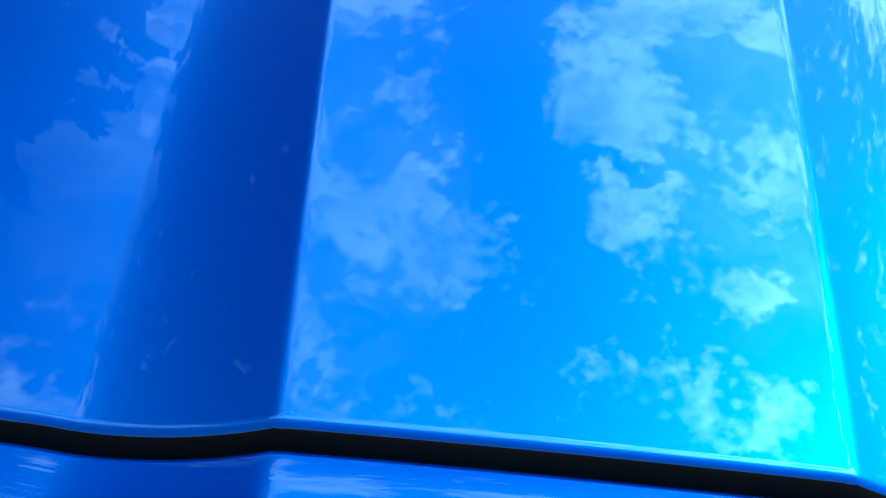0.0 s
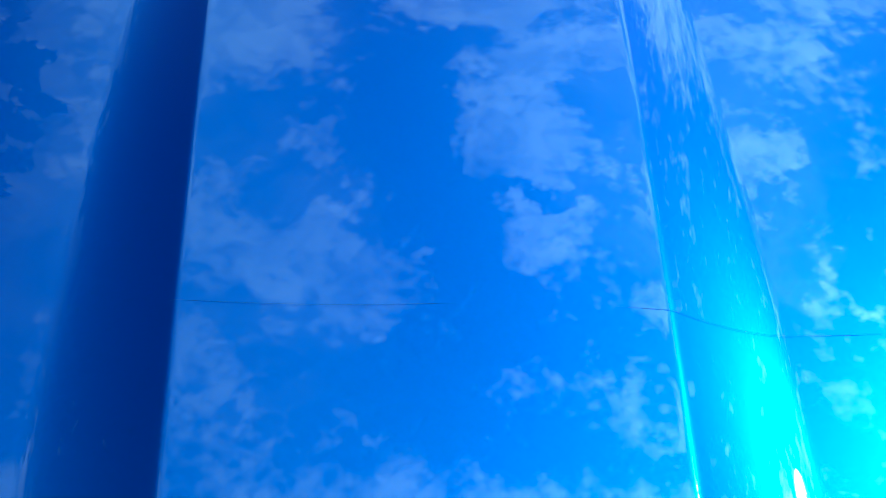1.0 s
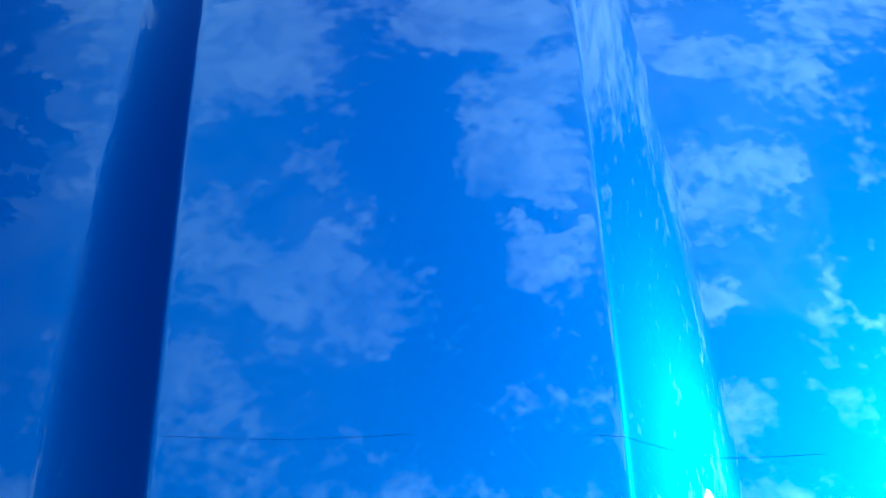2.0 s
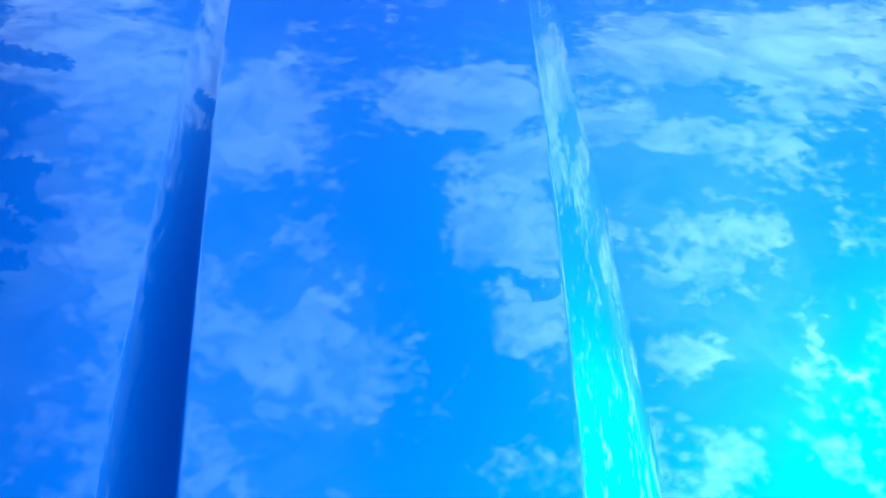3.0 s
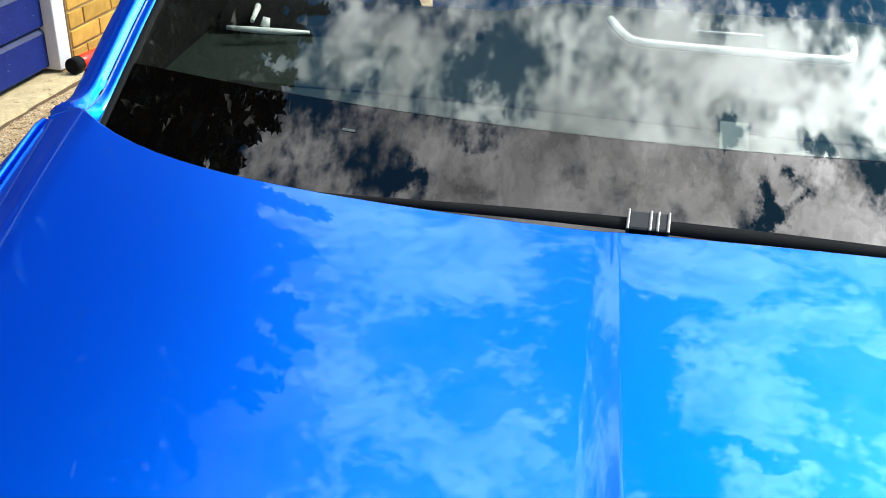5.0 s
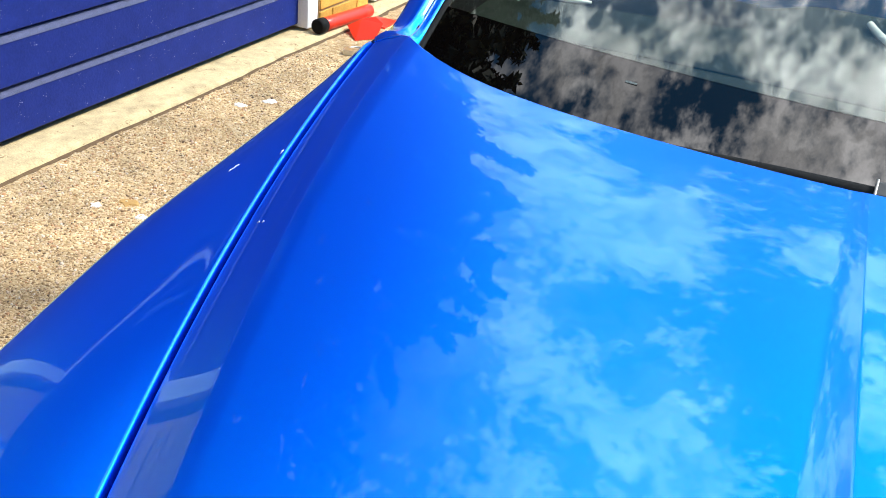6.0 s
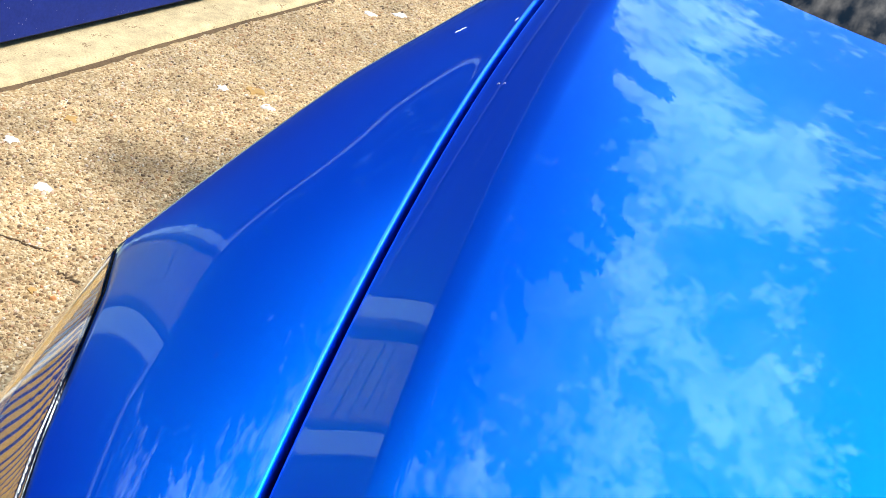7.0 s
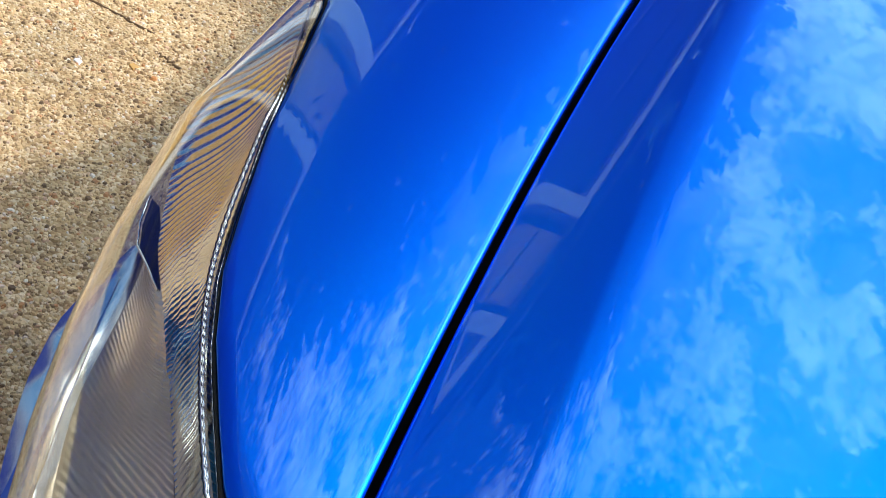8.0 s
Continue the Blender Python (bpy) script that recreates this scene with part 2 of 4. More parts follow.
def flecked(m, scale, size, colour):
    """Small pale flecks and chips scattered over a painted surface."""
    t = m.node_tree
    b = t.nodes["Principled BSDF"]
    src = b.inputs["Base Color"].links[0].from_socket
    co = t.nodes.new("ShaderNodeTexCoord")
    v = t.nodes.new("ShaderNodeTexVoronoi")
    v.inputs["Scale"].default_value = scale
    t.links.new(co.outputs["Object"], v.inputs["Vector"])
    n = t.nodes.new("ShaderNodeTexNoise")
    n.inputs["Scale"].default_value = scale * 0.2
    t.links.new(co.outputs["Object"], n.inputs["Vector"])
    r = t.nodes.new("ShaderNodeMapRange")
    r.inputs[1].default_value, r.inputs[2].default_value, r.inputs[3].default_value, r.inputs[4].default_value = 0.52, 0.75, 0.0, size
    t.links.new(n.outputs[0], r.inputs[0])
    c = t.nodes.new("ShaderNodeMath")
    c.operation = "LESS_THAN"
    t.links.new(v.outputs["Distance"], c.inputs[0]), t.links.new(r.outputs[0], c.inputs[1])
    mx = t.nodes.new("ShaderNodeMix")
    mx.data_type = "RGBA"
    t.links.new(c.outputs[0], mx.inputs["Factor"])
    t.links.new(src, mx.inputs[6])
    mx.inputs[7].default_value = (*colour, 1)
    t.links.new(mx.outputs[2], b.inputs["Base Color"])


DOORBLUE.node_tree.nodes["Principled BSDF"].inputs["Specular IOR Level"].default_value = 0.12
flecked(DOORBLUE, 130, 0.26, (0.30, 0.30, 0.42))
# worn navy, paled further to paint in the sun on the board tops
LITWORNBLUE = material("worn_sunlit_navy", (0.050, 0.056, 0.13), 0.7, noise_scale=30, spread=0.35, bump=0.3, bump_scale=200)
WHITEPAINT = material("white_gloss_paint", (0.8, 0.79, 0.77), 0.4, noise_scale=12, spread=0.06)
BUFF = material("buff_brick", (0.62, 0.35, 0.075), 0.85, noise_scale=25, spread=0.25, bump=0.6, bump_scale=150, piece=0.15)
MORTAR = material("mortar", (0.42, 0.28, 0.12), 0.95, noise_scale=40, spread=0.2)
for m_ in (BUFF, MORTAR, WHITEPAINT):
    m_.node_tree.nodes["Principled BSDF"].inputs["Specular IOR Level"].default_value = 0.15
RED = material("red_enamel", (0.75, 0.035, 0.012), 0.35, noise_scale=30, spread=0.12)
SILL = material("concrete_threshold", (0.50, 0.375, 0.205), 0.9, noise_scale=22, spread=0.42, bump=0.5, bump_scale=160)
flecked(SILL, 150, 0.6, (0.24, 0.15, 0.07))
STEEL = material("bright_steel", (0.65, 0.64, 0.62), 0.35, 1.0, noise_scale=60, spread=0.15)
LEAF = material("dark_leaves", (0.02, 0.035, 0.012), 0.5, noise_scale=6, spread=0.4)
BARK = material("bark", (0.09, 0.065, 0.045), 0.9, noise_scale=12, spread=0.3, bump=0.8, bump_scale=30)


# mesh helpers
def part(name, mesh, mat, parent=None, label=""):
    """Links a bmesh or mesh as one object under its thing."""
    if isinstance(mesh, bmesh.types.BMesh):
        me = bpy.data.meshes.new(name)
        mesh.to_mesh(me)
        mesh.free()
    else:
        me = mesh
    if mat and not me.materials:
        me.materials.append(mat)
    ob = new(name, me)
    if parent:
        ob.parent = parent
    if label:
        ob["label"] = label
    return ob


def grid(rows, smooth=True, close=False):
    """A sheet through rows of points."""
    n = len(rows[0])
    verts = [tuple(p) for r in rows for p in r]
    faces = []
    for i in range(len(rows) - 1):
        for j in range(n if close else n - 1):
            k = (j + 1) % n
            faces.append((i * n + j, i * n + k, (i + 1) * n + k, (i + 1) * n + j))
    me = bpy.data.meshes.new("sheet")
    me.from_pydata(verts, [], faces)
    me.polygons.foreach_set("use_smooth", [smooth] * len(me.polygons))
    return me


def box(bm, lo, hi, bevel=0.0, m=None):
    mid = [(a + b) / 2 for a, b in zip(lo, hi)]
    made = bmesh.ops.create_cube(bm, size=1, matrix=Matrix.Translation(mid) @ Matrix.Diagonal((hi[0] - lo[0], hi[1] - lo[1], hi[2] - lo[2], 1)))
    vs = made["verts"]
    if bevel:
        es = list({e for v in vs for e in v.link_edges})
        r = bmesh.ops.bevel(bm, geom=es, offset=bevel, segments=2, profile=0.6, affect="EDGES")
        vs = list({v for f in r["faces"] for v in f.verts} | {v for v in vs if v.is_valid})
    if m:
        bmesh.ops.transform(bm, matrix=m, verts=vs)
    return bm


def boxed(lo, hi, bevel=0.0, m=None):
    return box(bmesh.new(), lo, hi, bevel, m)


def tube(path, radius, sides=10, cap=True):
    """A round bar along a path; radius a number or one for each point."""
    path = [Vector(p) for p in path]
    rad = radius if isinstance(radius, (list, tuple)) else [radius] * len(path)
    rows = []
    for i, p in enumerate(path):
        d = (path[min(i + 1, len(path) - 1)] - path[max(i - 1, 0)]).normalized()
        a = d.orthogonal().normalized() if i == 0 else (a - d * a.dot(d)).normalized()
        b = d.cross(a)
        rows.append([p + rad[i] * (math.cos(k * math.tau / sides) * a + math.sin(k * math.tau / sides) * b) for k in range(sides)])
    me = grid(rows, close=True)
    if cap:
        bm = bmesh.new()
        bm.from_mesh(me)
        bm.verts.ensure_lookup_table()
        n = len(bm.verts)
        bm.faces.new(bm.verts[0:sides][::-1])
        bm.faces.new([bm.verts[i] for i in range(n - sides, n)])
        return bm
    return me


def shell(me, thickness):
    """A curved sheet given thickness, with crisp cut edges."""
    bm = bmesh.new()
    bm.from_mesh(me)
    bmesh.ops.solidify(bm, geom=bm.faces[:], thickness=thickness)
    bm.normal_update()
    for f in bm.faces:
        f.smooth = True
    for e in bm.edges:
        if len(e.link_faces) == 2 and e.calc_face_angle(0) > 0.8:
            e.smooth = False
    return bm


def thing(name, label, category, at=(0, 0, 0), kind="", group=""):
    ob = new(name)
    ob.location = at
    ob.empty_display_size = 0.1
    return tagged(ob, label, category, group, kind)


def mix(a, b, t):
    return a + (b - a) * t


def smooth01(t):
    t = min(max(t, 0.0), 1.0)
    return t * t * (3 - 2 * t)


def lerp_list(pts, x):
    if x <= pts[0][0]:
        return pts[0][1]
    for (a, u), (b, v) in zip(pts, pts[1:]):
        if x <= b:
            return mix(u, v, (x - a) / (b - a))
    return pts[-1][1]


# the car's skin: y runs from nose to tail, the centre line is x = 0
def z_centre(y):
    s = 1 - y
    return 0.975 - 0.1155 * s - 0.097 * s * s


def crease_x(y):
    s = 1 - y
    return 0.119 - 0.034 * s - 0.025 * s * s


def gap_x(y):
    q = 1.177 - y
    return 0.760 - 0.085 * q - 0.123 * q * q


def gap_z(y):
    q = 1.177 - y
    return 0.961 - 0.1665 * q - 0.045 * q * q


def flank(y):
    q = 1.174 - y
    return 0.0586 - 0.0047 * q + 0.0097 * q * q, 0.034 + 0.0169 * q - 0.0206 * q * q


def bonnet_z(x, y):
    x = abs(x)
    s = 1 - y
    c, g = crease_x(y), gap_x(y)
    if x < c:
        return z_centre(y) - 0.0006 * (x / c) ** 2
    sw = mix(0.023, 0.044, smooth01((s + 0.05) / 0.8))
    sd = mix(0.0012, 0.0105, smooth01((s + 0.05) / 0.8))
    u = min((x - c) / sw, 1)
    fw, fd = flank(y)
    foot = z_centre(y) - 0.0006 - sd
    top = gap_z(y) + fd
    t = (x - c) / (g - fw - c)
    main = foot + (top - foot) * min(t, 1.0) ** 3.17 if t < 1 else top + (t - 1) * (g - fw - c) * 3.17 * (top - foot) / (g - fw - c)
    v = max(0.0, (x - (g - fw)) / fw)
    end = 3.17 * (top - foot) / (g - fw - c) * fw
    fall = -(fd + end) * v ** 1.10
    return main + sd * (1 - u) ** 1.6 + fall


def rear_y(x):
    x = abs(x)
    r = max(0, x - 0.1) / 0.596
    return 1.0 + 0.075 * r ** 1.9 + 0.064 * r ** 6


def nose_y(x):
    x = abs(x)
    return -0.014 + 0.005 * smooth01((x - 0.055) / 0.07) + 0.03 * (x / 0.5) ** 4


OUTER = [(-0.3, 0.38), (-0.2, 0.48), (-0.1, 0.575), (0.0, 0.66), (0.1, 0.745), (0.15, 0.78), (0.2, 0.81), (0.3, 0.856), (0.46, 0.888), (0.8, 0.905), (1.2, 0.915), (2.8, 0.91)]
HIPZ = [(-0.3, 0.50), (0.0, 0.535), (0.1, 0.57), (0.2, 0.61), (0.3, 0.655), (0.46, 0.72), (0.8, 0.76), (1.2, 0.79), (2.8, 0.82)]


def side_pt(y, a):
    """A point of the wing: a = 0 at the bonnet gap, 1 at the widest line."""
    over = max(0.0, y - 1.177)
    xg, zg, xo, zo = gap_x(y) + 0.0125, gap_z(min(y, 1.177)) - 0.6 * over, lerp_list(OUTER, y), lerp_list(HIPZ, y)
    th, k = a * math.pi / 2, 1 + 2.16 * max(0.0, min(y, 1.18) - 0.5) ** 2
    lean = 0.065 * smooth01((y - 0.5) / 0.18) * (1 - smooth01((y - 0.9) / 0.3)) * a * (1 - a) ** 3
    return Vector((-(xg + (xo - xg) * math.sin(th) ** k), y, zo + (zg - zo) * max(0.0, math.cos(th)) ** k - lean))


LAMP_EDGE = [(-0.95, 0.56), (-0.889, 0.478), (-0.828, 0.396), (-0.79, 0.33), (-0.756, 0.268), (-0.717, 0.208), (-0.69, 0.168), (-0.654, 0.129), (-0.617, 0.096), (-0.586, 0.07), (-0.52, 0.03), (-0.44, -0.02), (-0.3, -0.1)]


def lamp_edge_y(a):
    lo, hi = -0.2, 0.7
    for _ in range(40):
        y = (lo + hi) / 2
        if y > lerp_list(LAMP_EDGE, side_pt(y, a).x):
            hi = y
        else:
            lo = y
    return (lo + hi) / 2


def mirror_mesh(me):
    m2 = me.copy()
    m2.transform(Matrix.Diagonal((-1, 1, 1, 1)))
    m2.flip_normals()
    return m2


car = thing("car", "glossy metallic blue car with a clean reflective bonnet, parked on concrete", "car", (0, 1.2, 0))


def car_part(name, mesh, mat, label="", parent=None):
    ob = part(name, mesh, mat, parent or car, label)
    ob.matrix_parent_inverse = Matrix.Identity(4)
    if not parent:
        ob.location = (0, -1.2, 0)
    return ob


# bonnet
def bonnet_columns():
    cols = [("c", i / 8) for i in range(8)]
    cols += [("e", v) for v in (-0.004, -0.002, -0.001, -0.0004, 0.0, 0.0004, 0.001, 0.002, 0.004)]
    cols += [("s", v) for v in (0.15, 0.25, 0.35, 0.45, 0.55, 0.65, 0.75, 0.82, 0.88, 0.93, 0.97, 1.0, 1.04, 1.1, 1.2, 1.4)]
    cols += [("m", (i + 1) / 20) for i in range(20)]
    cols += [("f", (i + 1) / 14) for i in range(14)]
    return cols


def col_x(kind, v, y):
    c, g = crease_x(y), gap_x(y)
    s = 1 - y
    sw = mix(0.023, 0.044, smooth01((s + 0.05) / 0.8))
    fw = flank(y)[0]
    if kind == "c":
        return (c - 0.005) * v
    if kind == "e":
        return c + v
    if kind == "s":
        return c + max(0.006, sw * v)
    if kind == "m":
        return mix(c + sw * 1.45, g - fw, v)
    return g - fw + fw * v


def bonnet_row(f):
    half = []
    for kind, v in bonnet_columns():
        y = 0.5
        for _ in range(6):
            x = col_x(kind, v, y)
            y = mix(nose_y(x), rear_y(x), f)
        x = col_x(kind, v, y)
        if kind == "e":
            z = sum(bonnet_z(x + d, y) for d in (-0.0012, -0.0006, 0, 0.0006, 0.0012)) / 5
        else:
            z = bonnet_z(x, y)
        half.append((x, y, z))
    x, y, z = half[-1]
    half += [(x + 0.0014, y, z - 0.0006), (x + 0.0025, y, z - 0.002), (x + 0.003, y, z - 0.004), (x + 0.003, y, z - 0.025)]
    return [(-a, b, c) for a, b, c in half[::-1]] + half[1:]


rows = [bonnet_row(f) for f in [0, 0.0012, 0.004] + [i / 90 for i in range(1, 90)] + [0.996, 0.9988, 1]]
front = [[(x, y - 0.002, z - 0.02) for x, y, z in rows[0]], [(x, y - 0.002, z - 0.003) for x, y, z in rows[0]], [(x, y - 0.0014, z - 0.001) for x, y, z in rows[0]]]
back = [(x, y + 0.002, z - 0.004) for x, y, z in rows[-1]], [(x, y + 0.0, z - 0.016) for x, y, z in rows[-1]]
bonnet = car_part("bonnet", grid(front + rows + list(back)), PAINT, "glossy blue bonnet with two raised creases")

# wings
def wing_mesh():
    rs = []
    for i in range(41):
        a = i / 40
        y0 = lamp_edge_y(a)
        r = [side_pt(mix(y0 + 0.003, 1.36, j / 60), a) for j in range(61)]
        rs.append(r)
    lips = [[Vector((p.x + dx, p.y, p.z - dz)) for p in rs[0]] for dx, dz in ((0.0045, 0.03), (0.0045, 0.0045), (0.0043, 0.0028), (0.0036, 0.0013), (0.0025, 0.0004), (0.0012, 0.0))]
    low = [[Vector((p.x + k * k * 0.05, p.y, mix(p.z, 0.22, k))) for p in rs[-1]] for k in (0.1, 0.3, 0.6, 1.0)]
    cut = [[Vector((r[0].x + 0.004, r[0].y + 0.004, r[0].z - 0.012)), Vector((r[0].x + 0.0005, r[0].y - 0.001, r[0].z - 0.003))] for r in lips + rs + low]
    return grid([c + r for c, r in zip(cut, lips + rs + low)])


wing = wing_mesh()
car_part("wing", wing, PAINT, "blue front wing")
car_part("wing", mirror_mesh(wing), PAINT, "blue front wing")
under = grid([[(side * (gap_x(y) + 0.02), y, gap_z(y) - 0.06) for side in (-1, 1)] for y in [i / 20 - 0.1 for i in range(27)]])
car_part("engine_bay", under, RUBBER)

# film edge and nose panel
film = [(x, 0.351 + 0.0015 * math.sin(x * 40), bonnet_z(x, 0.351) + 0.0001) for x in [i / 60 * 0.2 for i in range(-60, 61)]]
FILM_EDGE = material("clear_film_edge", (0.01, 0.22, 0.75), 0.3, noise_scale=60, spread=0.3)
car_part("film_edge", tube(film, 0.00006, 5), FILM_EDGE, "fine edge of clear protective film")
nose = []
NOSE_X = [i / 160 * 0.5 for i in range(-160, 161)]
for dy, dz in ([(-0.0034, -0.03), (-0.0034, -0.006), (-0.0042, -0.004), (-0.0065, -0.0032)] + [(-0.010 - 0.016 * i, -0.003 - 0.0028 * i ** 1.7) for i in range(1, 14)]):
    nose.append([(x, nose_y(x) + dy - 0.0011, bonnet_z(x, nose_y(x)) + dz) for x in NOSE_X])
car_part("nose_panel", grid(nose), PAINT, "blue panel below the bonnet edge")
# black strip covering the bonnet's front lip
lip = [[(x, nose_y(x) - dy, bonnet_z(x, nose_y(x)) - dz) for x in NOSE_X] for dy, dz in ((0.0014, 0.0012), (0.0020, 0.0022), (0.0024, 0.008), (0.0026, 0.03))]
car_part("edge_strip", grid(lip), RUBBER, "black strip over the bonnet's front lip")
seal = [(x, nose_y(x) - 0.006, bonnet_z(x, nose_y(x)) - 0.022) for x in NOSE_X]
car_part("bonnet_seal", tube(seal, 0.006, 8), RUBBER, "black rubber seal")


# head lamps: glass lens, reeded bright trim, reflector bowl
def spline(pts, t):
    n = len(pts) - 1
    i = min(int(t * n), n - 1)
    u = t * n - i
    p = [Vector(pts[max(0, min(n, i + k))]) for k in (-1, 0, 1, 2)]
    return 0.5 * ((2 * p[1]) + (p[2] - p[0]) * u + (2 * p[0] - 5 * p[1] + 4 * p[2] - p[3]) * u * u + (3 * p[1] - p[0] - 3 * p[2] + p[3]) * u ** 3)


TRIM_TOP = [(-0.886, 0.462, 0.716), (-0.792, 0.324, 0.740), (-0.759, 0.265, 0.730), (-0.706, 0.181, 0.714), (-0.657, 0.125, 0.708), (-0.589, 0.066, 0.704), (-0.52, 0.026, 0.69)]
TRIM_FOOT = [(-0.887, 0.440, 0.706), (-0.866, 0.330, 0.668), (-0.799, 0.240, 0.635), (-0.761, 0.214, 0.605), (-0.707, 0.175, 0.590), (-0.652, 0.132, 0.580), (-0.60, 0.09, 0.570)]
BOWL_OUT = [(-0.815, 0.250, 0.590), (-0.805, 0.232, 0.572), (-0.792, 0.202, 0.550), (-0.772, 0.162, 0.530), (-0.728, 0.110, 0.510), (-0.67, 0.06, 0.50)]
BOWL_IN = [(-0.80, 0.246, 0.600), (-0.752, 0.213, 0.592), (-0.705, 0.176, 0.585), (-0.668, 0.146, 0.576), (-0.620, 0.105, 0.566), (-0.57, 0.06, 0.558)]


def reeded_trim(ribs=84, per=8, across=14):
    """Half-round ribs that run aslant from the bead down to the foot."""
    rs = []
    for i in range(ribs * per + 1):
        t = 0.9 * i / (ribs * per)
        a, b = spline(TRIM_TOP, t) + Vector((0.004, 0.0005, 0.0015)), spline(TRIM_FOOT, t + 0.10 * min(1.0, t * 6))
        along = (spline(TRIM_TOP, min(1, t + 0.01)) - spline(TRIM_TOP, max(0, t - 0.01))).normalized()
        n = along.cross(b - a).normalized()
        if n.x > 0:
            n = -n
        ph = (i % per) / per
        h = -0.0060 if 0.05 < ph < 0.35 else 0.0034 * math.sqrt(max(0.0, 1 - (2 * (ph - 0.3) / 0.7 - 1) ** 2)) if ph >= 0.35 else 0.0
        sag = [0.010 * math.sin(math.pi * j / across) for j in range(across + 1)]
        rs.append([a.lerp(b, j / across) + n * (h * min(1, 6 * min(j, across - j) / across) - sag[j] * min(1, t * 6)) for j in range(across + 1)])
    return grid(rs)


def reflector_bowl(ribs=48, per=8, across=48):
    """A dished reflector of fine, sharp, slightly wandering ribs."""
    rs = []
    for i in range(ribs * per + 1):
        t = i / (ribs * per)
        a, b = spline(BOWL_IN, t), spline(BOWL_OUT, t)
        r = []
        for j in range(across + 1):
            u = j / across
            p = a.lerp(b, u)
            ph = (i / per + u * 4.5 + 0.22 * noise.noise((u * 9, t * 14, 4.0))) % 1.0
            p.z -= 0.018 * math.sin(math.pi * u) * math.sin(math.pi * min(1, t * 1.4 + 0.1)) - 0.0030 * min(1.0, 9 * (1 - u)) * (ph / 0.7 if ph < 0.7 else (1 - ph) / 0.3)
            r.append(p)
        rs.append(r)
    return grid(rs)


def lamp_bezel():
    """Smooth bright strip between the reflector and the lens."""
    rs = []
    for i in range(41):
        t = i / 40
        p = spline(BOWL_OUT, t)
        w = 0.4 + 0.6 * min(1.0, t * 2.5)
        rs.append([p + Vector((-0.034 * w * u, -0.012 * w * u, 0.006 * math.sin(math.pi * u) + 0.004 * noise.noise((t * 12, u * 2, 7.0)) * u)) for u in (0, 0.12, 0.3, 0.5, 0.75, 1.0)])
    return grid(rs)


def slot_shade():
    """Black wedge-shaped plate that paints the shade of the gap between the trim and the reflector."""
    bm = bmesh.new()
    ring = [bm.verts.new(p) for p in SLOT]
    bm.faces.new(ring)
    bmesh.ops.solidify(bm, geom=bm.faces[:], thickness=0.004)
    return bm


def lens_mesh(off=0.0):
    rs = []
    for i in range(41):
        a = i / 40
        y1 = lamp_edge_y(a) - 0.004
        r = []
        for j in range(41):
            p = side_pt(mix(y1, min(-0.02, y1 - 0.06), (j / 40) ** 1.2), a)
            n = Vector((math.sin(a * 1.4) * -1, -0.25, math.cos(a * 1.4) + 0.1)).normalized()
            r.append(p + n * (-0.002 - off))
        rs.append(r)
    low = [[Vector((p.x + 0.012 * k, p.y, p.z - 0.10 * k)) for p in rs[-1]] for k in (0.25, 0.5, 0.75, 1.0)]
    return rs + low


def lens_shell():
    return shell(grid(lens_mesh()), 0.003)


LENS = bpy.data.materials.new("clear_lens")
LENS.use_nodes = True
lp = LENS.node_tree.nodes["Principled BSDF"]
lp.inputs["Transmission Weight"].default_value, lp.inputs["Roughness"].default_value, lp.inputs["IOR"].default_value = 1.0, 0.0, 1.5
lp.inputs["Base Color"].default_value = (0.97, 0.98, 0.97, 1)
SILVER = material("bright_reflector", (0.78, 0.76, 0.72), 0.09, 1.0, noise_scale=60, spread=0.08)


BOWL = material("satin_reflector", (0.94, 0.74, 0.50), 0.22, 0.70, noise_scale=60, spread=0.1)
BEZEL = material("polished_bezel", (0.86, 0.83, 0.78), 0.18, 1.0, noise_scale=90, spread=0.1)
SLOT = [(-0.828, 0.258, 0.630), (-0.814, 0.252, 0.635), (-0.795, 0.241, 0.617), (-0.774, 0.225, 0.598), (-0.795, 0.234, 0.599), (-0.813, 0.239, 0.603), (-0.821, 0.246, 0.615)]


